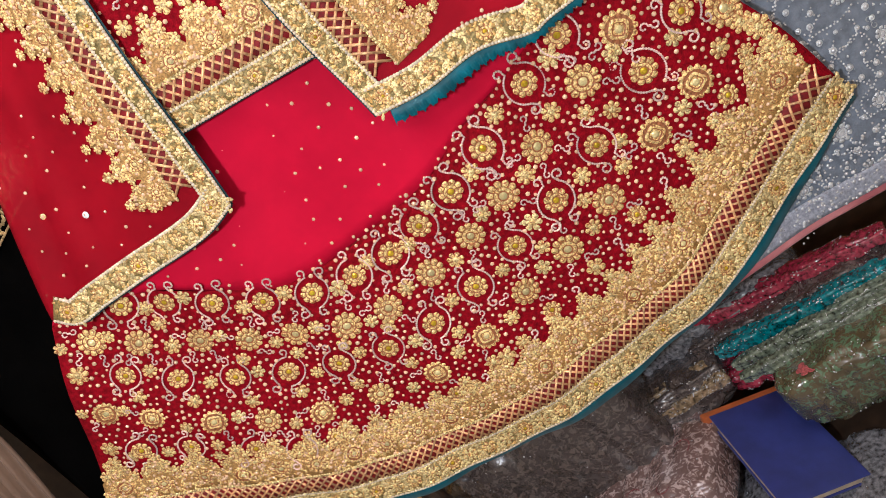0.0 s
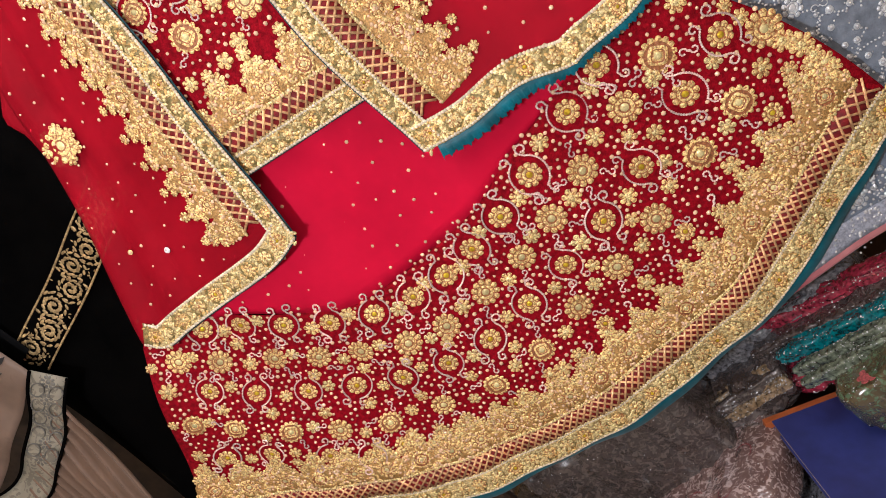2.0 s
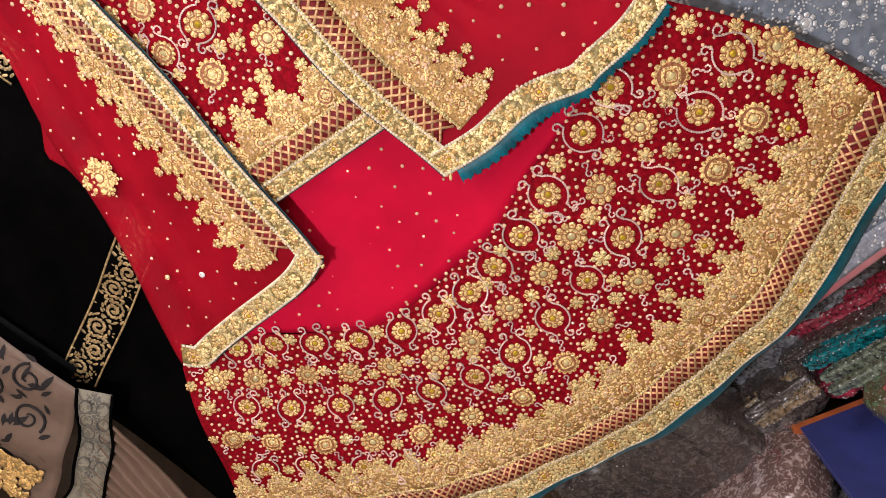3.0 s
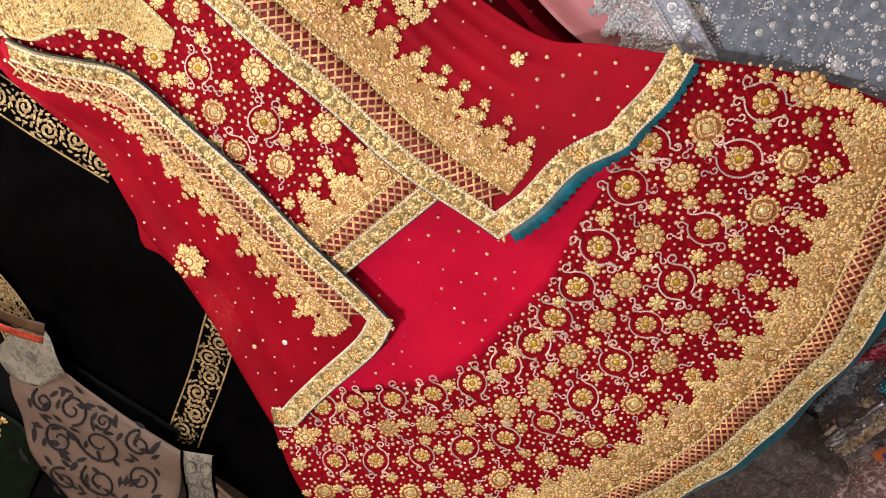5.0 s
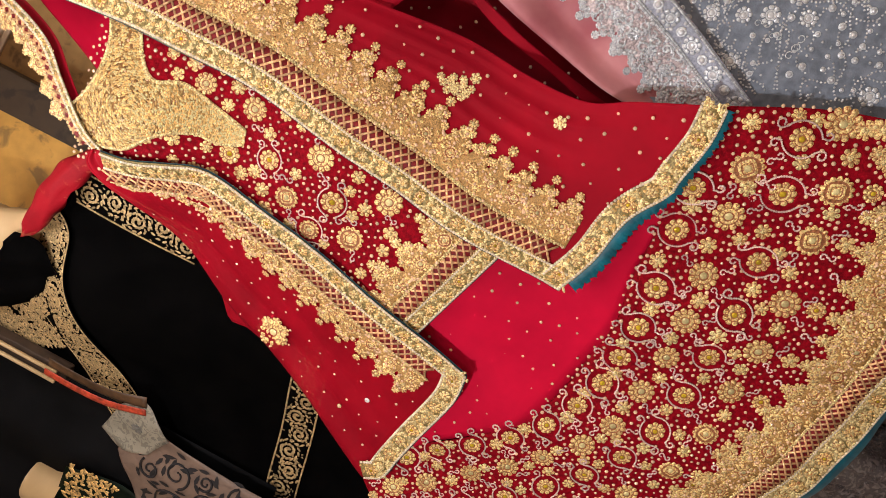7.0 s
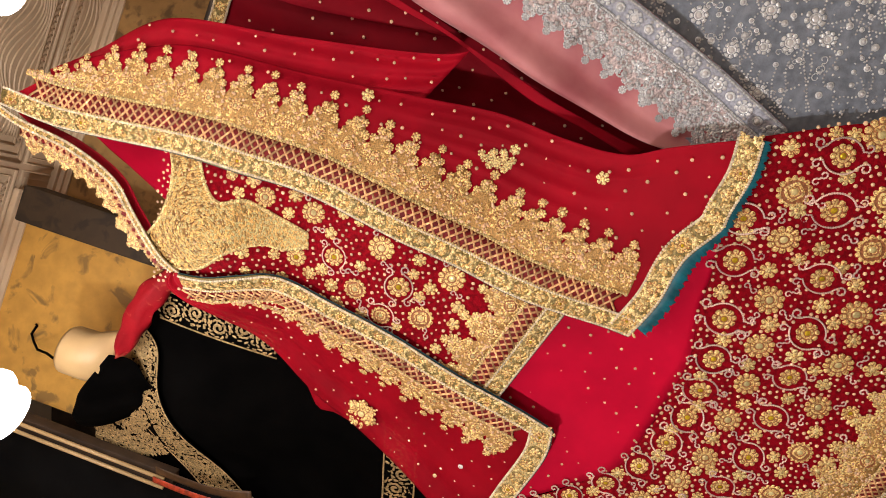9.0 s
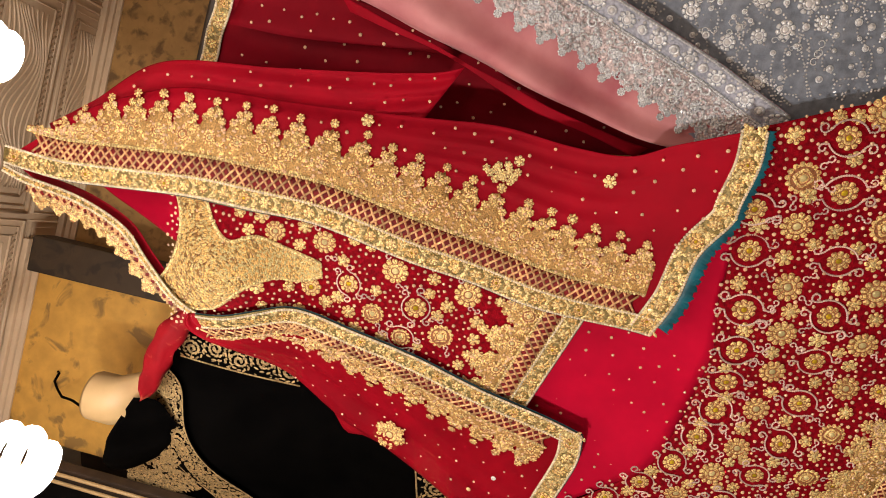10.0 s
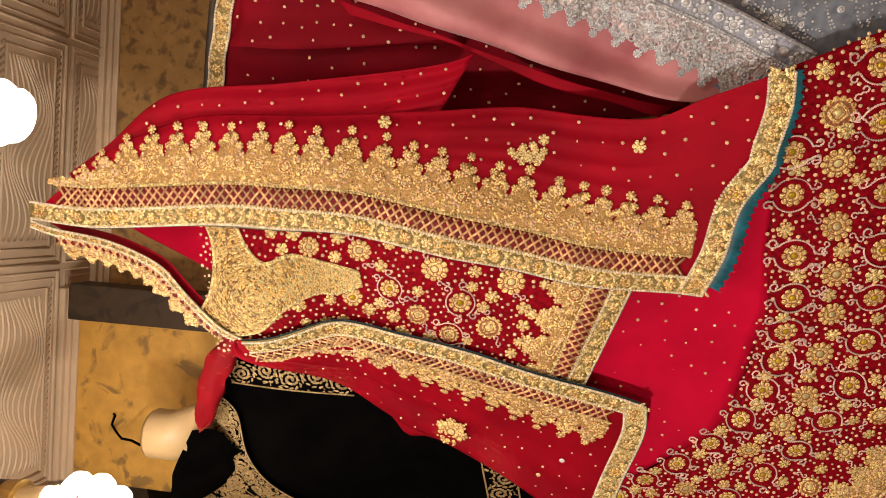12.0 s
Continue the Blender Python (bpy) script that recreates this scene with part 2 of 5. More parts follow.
# motif meshes in units of their radius, lying in xy with z outwards
def dome(r=1.0, rx=1.0, ry=1.0, h=0.6, seg=6, x=0.0, y=0.0, turn=0.0, z=0.0):
    c, s = math.cos(turn), math.sin(turn)
    v, f = [], []
    for k, (rr, hh) in enumerate(((1.0, 0.0), (0.72, 0.65))):
        for i in range(seg):
            a = 2 * math.pi * i / seg
            px, py = r * rx * rr * math.cos(a), r * ry * rr * math.sin(a)
            v.append((x + px * c - py * s, y + px * s + py * c, z + h * r * hh))
    v.append((x, y, z + h * r))
    for i in range(seg):
        j = (i + 1) % seg
        f.append((i, j, seg + j, seg + i))
        f.append((seg + i, seg + j, 2 * seg))
    return v, f


def merge(pieces):
    v, f, idx = [], [], []
    for vv, ff, k in pieces:
        o = len(v)
        v += vv
        f += [tuple(i + o for i in q) for q in ff]
        idx += [k] * len(ff)
    return v, f, idx


def polar(rings, seg, petals=0, grooves=(), flat=1.0):
    """A connected disc of rings (angle -> radius, height); a stone in the middle; dark outlines between petals and in the groove rings."""
    if petals:
        angles = [2 * math.pi * (k + q) / petals + math.pi / petals for k in range(petals) for q in (0.0, 0.11, 0.32, 0.5, 0.68, 0.89)]
    else:
        angles = [2 * math.pi * k / seg for k in range(seg)]
    seg = len(angles)
    v, f, idx = [], [], []
    for ring in rings:
        for a in angles:
            r, h = ring(a)
            v.append((r * math.cos(a), r * math.sin(a), h * flat))
    n = len(rings)
    for i in range(n - 1):
        for k in range(seg):
            j = (k + 1) % seg
            f.append((i * seg + k, i * seg + j, (i + 1) * seg + j, (i + 1) * seg + k))
            dark = i in grooves or (petals and k % 6 in (0, 5) and i < (min(grooves) if grooves else 2))
            idx.append(1 if i >= n - 3 else 2 if dark else 0)
    v.append((0, 0, (rings[-1](0)[1] + 0.03) * flat))
    for k in range(seg):
        f.append(((n - 1) * seg + k, (n - 1) * seg + (k + 1) % seg, n * seg))
        idx.append(1)
    return v, f, idx


def lobes(n, a, p=0.5):
    return abs(math.cos(n * a / 2)) ** p


def rosette(petals, inner, crystal=0.2, petal_r=0.25):
    c = crystal
    return polar([lambda a: (0.80 + 0.20 * lobes(petals, a), 0.0),
                  lambda a: (0.76 + 0.20 * lobes(petals, a), 0.02 + 0.15 * lobes(petals, a, 0.7)),
                  lambda a: (0.74, 0.01 + 0.25 * lobes(petals, a, 0.8)),
                  lambda a: (0.60, 0.02 + 0.15 * lobes(petals, a, 0.8)),
                  lambda a: (0.54, 0.03),
                  lambda a: (0.44, 0.05 + 0.17 * lobes(inner, a + 0.3, 0.8)),
                  lambda a: (0.33, 0.05 + 0.05 * lobes(inner, a + 0.3, 0.8)),
                  lambda a: (c + 0.04, 0.03),
                  lambda a: (c, 0.12),
                  lambda a: (c * 0.55, 0.2)], 0, petals, (3, 6), 0.42)


def blossom(petals):
    return polar([lambda a: (0.64 + 0.36 * lobes(petals, a, 0.45), 0.0),
                  lambda a: (0.56 + 0.36 * lobes(petals, a, 0.45), 0.02 + 0.2 * lobes(petals, a, 0.7)),
                  lambda a: (0.42 + 0.2 * lobes(petals, a, 0.6), 0.05 + 0.3 * lobes(petals, a, 0.9)),
                  lambda a: (0.32, 0.08),
                  lambda a: (0.25, 0.26),
                  lambda a: (0.12, 0.36)], 0, petals, (), 0.36)


def square_rosette():
    def sq(a, r):
        return r / (abs(math.cos(a)) ** 4 + abs(math.sin(a)) ** 4) ** 0.25
    return polar([lambda a: (0.82 + 0.18 * lobes(14, a), 0.0),
                  lambda a: (0.80 + 0.15 * lobes(14, a), 0.02 + 0.14 * lobes(14, a, 0.7)),
                  lambda a: (0.72, 0.02 + 0.2 * lobes(14, a, 0.8)),
                  lambda a: (sq(a, 0.50), 0.03),
                  lambda a: (sq(a, 0.44), 0.18),
                  lambda a: (sq(a, 0.34), 0.17),
                  lambda a: (sq(a, 0.28), 0.05),
                  lambda a: (0.2, 0.05),
                  lambda a: (0.17, 0.17),
                  lambda a: (0.09, 0.22)], 56, 0, (2, 5), 0.42)


def beaded(path, r, per=3):
    """One connected string of beads along a flat path."""
    p = np.array(path, float)
    d = np.r_[0, np.cumsum(np.linalg.norm(np.diff(p, axis=0), axis=1))]
    n = max(4, int(d[-1] / (2.0 * r)))
    v, f = [], []
    m = n * per
    for i in range(m + 1):
        s = d[-1] * i / m
        c = np.array([np.interp(s, d, p[:, 0]), np.interp(s, d, p[:, 1])])
        e = np.array([np.interp(min(s + 0.02, d[-1]), d, p[:, k]) - np.interp(max(s - 0.02, 0), d, p[:, k]) for k in (0, 1)])
        e /= np.linalg.norm(e) + 1e-9
        q = r * (0.55 + 0.55 * abs(math.sin(math.pi * i / per)))
        for a in (-1.0, -0.5, 0.5, 1.0):
            h = 1.5 * q * (1 - a * a) ** 0.5 if abs(a) < 1 else 0
            v.append((c[0] - e[1] * q * a, c[1] + e[0] * q * a, h))
    for i in range(m):
        for k in range(3):
            f.append((i * 4 + k, (i + 1) * 4 + k, (i + 1) * 4 + k + 1, i * 4 + k + 1))
    return v, f, [0] * len(f)


def spiral(cx, cy, r, a0, turn, n=9):
    return [(cx + r * (1 - 0.55 * k / (n - 1)) * math.cos(math.radians(a0 + turn * k / (n - 1))),
             cy + r * (1 - 0.55 * k / (n - 1)) * math.sin(math.radians(a0 + turn * k / (n - 1)))) for k in range(n)]


def curl_path(side):
    """A flourish that bows round one side of a medallion: a large curl at its head, a small one at its foot."""
    head = spiral(0.62, 1.75, 0.40, 190, -330)[::-1]
    bow = [(1.30 * math.cos(math.radians(a)), 1.40 * math.sin(math.radians(a))) for a in range(66, -71, -12)]
    foot = spiral(0.86, -1.62, 0.34, 150, 330)
    return [(side * x, side * y) for x, y in head + bow + foot]


def squiggle_path():
    return spiral(-0.5, 0.12, 0.42, -20, 330)[::-1] + spiral(0.5, -0.12, 0.42, 160, 330)


def motif(name, data, mats):
    v, f, idx = data
    return mesh_from(name, v, f, mats, True, idx)


ROSETTE = motif("rosette", rosette(11, 8), [GOLD, CRYSTAL_W, OUTLINE])
ROSETTE_Y = motif("rosette_yellow", rosette(9, 6, 0.2, 0.3), [GOLD, CRYSTAL, OUTLINE])
ROSETTE_SQ = motif("rosette_square", square_rosette(), [GOLD, CRYSTAL_W, OUTLINE])
BLOSSOM = motif("blossom", blossom(7), [GOLD, GOLD_PALE, OUTLINE])
BLOSSOM5 = motif("blossom_five", blossom(5), [GOLD, GOLD_PALE, OUTLINE])
BLOSSOM_PALE = motif("blossom_pale", blossom(6), [GOLD_PALE, GOLD, OUTLINE])
S_BLOSSOM = motif("silver_blossom", rosette(8, 6, 0.3, 0.32), [SILVER, PEARL, GREY])
CREAM_STUD = motif("cream_stud", polar([lambda a: (1, 0), lambda a: (0.85, 0.3), lambda a: (0.68, 0.12), lambda a: (0.6, 0.2), lambda a: (0.42, 0.55), lambda a: (0.2, 0.66)], 12), [GOLD_PALE, SEQUIN])
MIRROR = material("mirror_sequin", (0.95, 0.93, 0.9), 0.25, metal=0.1, vary=0.05, bump=0)
MIRROR_STUD = motif("mirror_stud", polar([lambda a: (1, 0), lambda a: (0.9, 0.2), lambda a: (0.6, 0.28), lambda a: (0.3, 0.3)], 14), [MIRROR, MIRROR])
S_PEARL = motif("pearl_cabochon", polar([lambda a: (1, 0), lambda a: (0.85, 0.3), lambda a: (0.68, 0.12), lambda a: (0.6, 0.2), lambda a: (0.42, 0.55), lambda a: (0.2, 0.66)], 12), [SILVER, PEARL, GREY])
FLOURISH = motif("flourish", beaded(curl_path(1), 0.08), [PINK_BEAD])
FLOURISH_B = motif("flourish_turned", beaded(curl_path(-1), 0.08), [PINK_BEAD])
SQUIGGLE = motif("squiggle", beaded(squiggle_path(), 0.105), [PINK_BEAD])
SCROLL = motif("corded_scroll", beaded(squiggle_path(), 0.10), [SILVER])
S_VINE = motif("silver_vine", beaded(squiggle_path(), 0.06), [SILVER])


def place(name, me, parent, depth, x, z, turn, size, lift=0.002, label=""):
    ob = new(name, me)
    attach(ob, parent)
    ob.matrix_basis = on_cloth(depth, x, z, turn, size, lift)
    return tagged(ob, label)


def scatter(name, piece, poses, mat, parent, label="", kind="stuff"):
    """Many small pieces joined into one mesh."""
    if not poses:
        return None
    v = np.array(piece[0], float)
    vh = np.c_[v, np.ones(len(v))]
    allv = np.concatenate([vh @ np.array(m).T[:, :3] for m in poses])
    n = len(v)
    faces = [tuple(i + k * n for i in q) for k in range(len(poses)) for q in piece[1]]
    return part(name, mesh_from(name, allv, faces, mat), mat, parent, label, kind)


BEAD = dome(1, 1, 1, 0.75, 6)
OVAL = dome(1, 1.0, 0.52, 0.55, 7)
DISC = dome(1, 1, 1, 0.3, 6)


def box_mesh(bm, sx, sy, sz, m, bevel=0.0):
    made = bmesh.ops.create_cube(bm, size=1)["verts"]
    bmesh.ops.transform(bm, matrix=m @ Matrix.Diagonal((sx, sy, sz, 1)), verts=made)
    if bevel:
        edges = list({e for v in made for e in v.link_edges})
        bmesh.ops.bevel(bm, geom=edges, offset=bevel, segments=2, profile=0.6, affect="EDGES")


def tube(points, radius, seg=8):
    """A round bar along points."""
    verts, faces = [], []
    pts = [Vector(p) for p in points]
    up = Vector((0.13, 0.21, 0.97)).normalized()
    for i, p in enumerate(pts):
        t = (pts[min(i + 1, len(pts) - 1)] - pts[max(i - 1, 0)]).normalized()
        a = t.cross(up)
        a = a.normalized() if a.length > 1e-4 else t.orthogonal().normalized()
        b = t.cross(a)
        r = radius(i / (len(pts) - 1)) if callable(radius) else radius
        for k in range(seg):
            q = 2 * math.pi * k / seg
            verts.append(p + a * r * math.cos(q) + b * r * math.sin(q))
    for i in range(len(pts) - 1):
        for k in range(seg):
            j = (k + 1) % seg
            faces.append((i * seg + k, i * seg + j, (i + 1) * seg + j, (i + 1) * seg + k))
    faces.append(tuple(range(seg)))
    faces.append(tuple((len(pts) - 1) * seg + k for k in range(seg)))
    return verts, faces


def smooth01(t):
    t = min(max(t, 0.0), 1.0)
    return t * t * (3 - 2 * t)


# ---------------------------------------------------------------- the shop room
WA = radians(24.5)
WD, WN = Vector((math.cos(WA), math.sin(WA), 0)), Vector((math.sin(WA), -math.cos(WA), 0))
CEIL = 2.9
STEP = Vector((-0.485, 1.312, 0))      # where the back wall steps forward


def slab(name, centre, size, m_turn, mat, label, category, bevel=0.0):
    bm = bmesh.new()
    box_mesh(bm, *size, Matrix.Translation(centre) @ Matrix.Rotation(m_turn, 4, "Z"), bevel)
    return tagged(part(name, bm, mat, None), label, category, kind="structure")


slab("floor", (0, 0, -0.05), (7, 7, 0.1), 0, FLOOR, "worn grey shop floor", "floor")
c = STEP + WD * -0.275 - WN * 0.1
slab("wall_north", (c.x, c.y, CEIL / 2), (0.55, 0.2, CEIL), WA, STUCCO, "ochre sponged stucco wall behind the dresses", "wall")
# alcove wall, its shade painted in with the browner plaster
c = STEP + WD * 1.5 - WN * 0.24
slab("wall_alcove", (c.x, c.y, CEIL / 2), (3.0, 0.2, CEIL), WA, PLASTER_SHADED, "rough plaster wall of the alcove, its shade put into the brown colour", "wall")
slab("wall_recess", (-1.9, 1.55, CEIL / 2), (2.0, 0.2, CEIL), 0, WOOD_DARK, "dark wooden back of the recess beside the wall", "wall")
slab("wall_south", (0, -2.6, CEIL / 2), (7, 0.2, CEIL), 0, PLAIN, "plain painted wall of the shop", "wall")
slab("wall_east", (2.6, 0, CEIL / 2), (0.2, 7, CEIL), 0, PLAIN, "plain painted wall of the shop", "wall")
slab("wall_west", (-2.8, 0, CEIL / 2), (0.2, 7, CEIL), 0, PLAIN, "plain painted wall of the shop", "wall")

# carved ceiling: boards, raised mouldings and wavy carving in one mesh
def build_ceiling():
    verts, faces = [], []
    turn = Matrix.Translation((STEP.x, STEP.y, CEIL)) @ Matrix.Rotation(WA, 4, "Z")

    def ridge(points, r):
        o = len(verts)
        v, f = tube([turn @ Vector(p) for p in points], r, 6)
        verts.extend(v)
        faces.extend(tuple(i + o for i in q) for q in f)

    pw, pl = 0.30, 0.62
    for i in range(-5, 6):
        for j in range(-1, 4):
            x0, y0 = i * pl + 0.06, -j * pw - 0.03
            for inset, r in ((0.012, 0.007), (0.03, 0.004), (0.055, 0.005)):
                a, b, c2, d = x0 + inset, x0 + pl - inset, y0 - inset, y0 - pw + inset
                ridge([(a, c2, 0), (b, c2, 0), (b, d, 0), (a, d, 0), (a, c2, 0)], r)
            for k in range(11):
                yy = y0 - pw / 2 + (k - 5) * 0.0165
                swell = 0.030 * math.exp(-((k - 5) / 3.5) ** 2)
                ridge([(x0 + 0.075 + (pl - 0.15) * q / 24, yy + (0.012 + swell) * math.sin(q / 24 * math.pi * 3 + 0.16 * k), 0) for q in range(25)], 0.0038)
            for side in (-1, 1):
                for q in range(28):
                    xx = x0 + 0.06 + (pl - 0.12) * q / 27
                    yy = y0 - pw / 2 + side * (pw / 2 - 0.042)
                    ridge([(xx, yy - 0.007, 0), (xx + 0.006, yy, -0.002), (xx + 0.012, yy + 0.007, 0)], 0.0032)
    me = mesh_from("ceiling", verts, faces, PANEL)
    ob = new("ceiling", me)
    bm = bmesh.new()
    bm.from_mesh(me)
    box_mesh(bm, 7, 7, 0.1, Matrix.Translation((0, 0, CEIL + 0.05)))
    bm.to_mesh(me)
    bm.free()
    return tagged(ob, "cream carved panels with moulded frames overhead", "ceiling", kind="structure")


build_ceiling()
for name, off, along, ln in (("cornice", 0.0, -0.275, 0.55), ("cornice_alcove", 0.14, 1.5, 3.0)):
    bm = bmesh.new()
    p = STEP + WD * along - WN * off
    for k, (d, h) in enumerate(((0.034, 0.02), (0.02, 0.034), (0.010, 0.05))):
        q = p + WN * d / 2
        box_mesh(bm, ln, d, h - 0.002 * k, Matrix.Translation((q.x, q.y, CEIL - h / 2)) @ Matrix.Rotation(WA, 4, "Z"), 0.004)
    tagged(part(name, bm, PANEL, None), "cream moulded cornice between wall and ceiling", "cornice", kind="structure")
# box for the step's side face; its shadow is in the dark colour
bm = bmesh.new()
box_mesh(bm, 0.10, 0.09, CEIL - 0.05, Matrix.Translation((STEP.x - 0.02, STEP.y - 0.03, (CEIL - 0.05) / 2)) @ Matrix.Rotation(WA, 4, "Z"), 0.006)
tagged(part("shaded_return", bm, STUCCO_SHADED, None), "return face where the wall steps back, its shade put into dark stucco", "post", kind="structure")


# ---------------------------------------------------------------- cloth depths
def depth_skirt(x, z):
    return 0.952 - 0.0086 * x - 0.105 * (z - 1) + 0.006 * math.sin(x * 19 + z * 6) + 0.003 * math.sin(x * 41 - z * 13)


def depth_blouse(x, z):
    y = float(np.interp(z, [1.3, 1.4, 1.7, 1.9, 2.2, 2.55], [0.89, 0.88, 0.842, 0.838, 0.835, 0.835]))
    return y - 0.055 * math.exp(-((x + 0.14) / 0.10) ** 2 - ((z - 2.07) / 0.11) ** 2) + 0.003 * math.sin(z * 21 + x * 9)


R_INNER = [(-0.021, 2.541), (-0.03, 2.429), (-0.019, 2.308), (-0.004, 2.135), (-0.002, 2.026), (-0.005, 1.919), (-0.022, 1.814),
           (-0.041, 1.711), (-0.062, 1.61), (-0.086, 1.507), (-0.099, 1.405), (-0.108, 1.262)]
L_INNER = [(-0.25, 2.13), (-0.235, 2.07), (-0.207, 2.0), (-0.190, 1.931), (-0.209, 1.82), (-0.234, 1.712), (-0.27, 1.604), (-0.308, 1.49), (-0.36, 1.333)]
r_in, l_in = np.array(R_INNER[::-1]), np.array(L_INNER[::-1])


def depth_right(x, z):
    d = x - float(np.interp(z, r_in[:, 1], r_in[:, 0]))
    front = depth_blouse(min(x, 0.05), z) - 0.012
    return front + (0.908 + 0.035 * smooth01((z - 1.22) / 0.4) - front) * smooth01(d / 0.30)


def depth_left(x, z):
    d = float(np.interp(z, l_in[:, 1], l_in[:, 0])) - x
    front = depth_blouse(max(x, -0.3), z) - 0.012
    back = 0.893 + 0.08 * max(0, z - 1.45)
    return front + (back - front) * smooth01(d / 0.26)


# ---------------------------------------------------------------- embroidered border
rng = random.Random(7)
BAR = ([(-0.5, -0.5, 0), (0.5, -0.5, 0), (0.5, 0.5, 0), (-0.5, 0.5, 0), (-0.5, -0.3, 1), (0.5, -0.3, 1), (0.5, 0.3, 1), (-0.5, 0.3, 1)],
       [(4, 5, 6, 7), (0, 1, 5, 4), (1, 2, 6, 5), (2, 3, 7, 6), (3, 0, 4, 7)])


def flat_pose(depth, p, ang, sx, sy, h, lift):
    m = on_cloth(depth, p[0], p[1], ang, 1.0, lift)
    return m @ Matrix.Diagonal((sx, sy, h, 1))


def gold_band(curve, depth, parent, sg, w0, w1, lift, u0=0.0, u1=1.0, edging=True):
    """Woven band with beaded rims and a run of flowers between paired leaves."""
    ln = curve.length * (u1 - u0)
    wid = w1 - w0
    band = strip("gold_band", curve, sg * w0, sg * w1, depth, lift, OLIVE, parent, "gold floral band with beaded rims", u0, u1, max(20, int(ln / 0.012)), 2)
    rim, leaf = [], []
    n = int(ln / 0.0052)
    for i in range(n):
        u = u0 + (u1 - u0) * (i + 0.5) / n
        for w in (w0 + 0.0025, w1 - 0.0025):
            p = beside(curve, u, sg * w)
            rim.append(on_cloth(depth, p[0], p[1], 0, 0.0031, lift + 0.001))
    scatter("beaded_rim", BEAD, rim, CREAM_BEAD, band, "cream beaded edging")
    n = max(2, int(ln / 0.040))
    for i in range(n):
        u = u0 + (u1 - u0) * (i + 0.5) / n
        p, t, nn = edge_frame(curve, u)
        ang = math.atan2(t[1], t[0])
        mid = p + nn * sg * (w0 + wid * 0.5)
        place("border_flower", ROSETTE_Y if i % 4 == 0 else BLOSSOM_PALE if i % 2 else BLOSSOM, band, depth, mid[0], mid[1], rng.uniform(0, 6), wid * 0.29 * rng.uniform(0.9, 1.1), lift + 0.001)
        for k, (du, dw, da, s) in enumerate(((0.5, 0.30, 0.5, 0.23), (0.5, 0.70, -0.5, 0.23), (0.30, 0.17, 0.9, 0.15), (0.30, 0.83, -0.9, 0.15),
                                             (0.70, 0.17, -0.9, 0.15), (0.70, 0.83, 0.9, 0.15), (0.0, 0.13, 0, 0.13), (0.0, 0.87, 0, 0.13), (0.5, 0.5, 1.57, 0.16), (0.5, 0.12, 0.1, 0.12), (0.5, 0.88, 0.1, 0.12))):
            q = p + t * du * 0.040 + nn * sg * (w0 + wid * dw)
            leaf.append(flat_pose(depth, q, ang + da + rng.uniform(-0.25, 0.25), wid * s, wid * s, 0.004, lift + 0.001))
    scatter("leaf_stitching", OVAL, leaf, GOLD_PALE, band)
    fill = []
    for i in range(int(ln * wid / 0.0085 ** 2)):
        q = beside(curve, u0 + (u1 - u0) * rng.random(), sg * (w0 + rng.uniform(0.004, wid - 0.004)))
        s = rng.uniform(0.003, 0.006)
        fill.append(flat_pose(depth, q, rng.uniform(0, 6.3), s, s, 0.003, lift + 0.0005))
    scatter("thread_filling", OVAL, fill, GOLD_FINE, band)
    if edging:
        strip("teal_piping", curve, -sg * 0.0024, sg * 0.001, depth, lift - 0.003, TEAL_DARK, parent, "teal piping", u0, u1, max(20, int(ln / 0.015)), 1)
    return band


def lattice_band(curve, depth, parent, sg, w0, w1, lift, u0=0.0, u1=1.0):
    ln = curve.length * (u1 - u0)
    wid = w1 - w0
    band = strip("lattice_band", curve, sg * w0, sg * w1, depth, lift, LATTICE, parent, "dark red net with a lattice of copper thread", u0, u1, max(20, int(ln / 0.012)), 2)
    bars, rims = [], []
    n = int(ln / 0.0165)
    for i in range(n):
        u = u0 + (u1 - u0) * (i + 0.5) / n
        p, t, nn = edge_frame(curve, u)
        ang = math.atan2(t[1], t[0])
        q = p + nn * sg * (w0 + wid / 2)
        for s in (1, -1):
            bars.append(flat_pose(depth, q, ang + s * 0.87, wid * 1.22, 0.0044, 0.0022, lift + 0.001 + 0.0004 * s))
    n = int(ln / 0.006)
    for i in range(n):
        u = u0 + (u1 - u0) * (i + 0.5) / n
        for w in (w0, w1):
            p = beside(curve, u, sg * w)
            rims.append(on_cloth(depth, p[0], p[1], 0, 0.0028, lift + 0.001))
    scatter("lattice_thread", BAR, bars, LATTICE_THREAD, band)
    scatter("lattice_rim", BEAD, rims, GOLD_PALE, band)
    return band


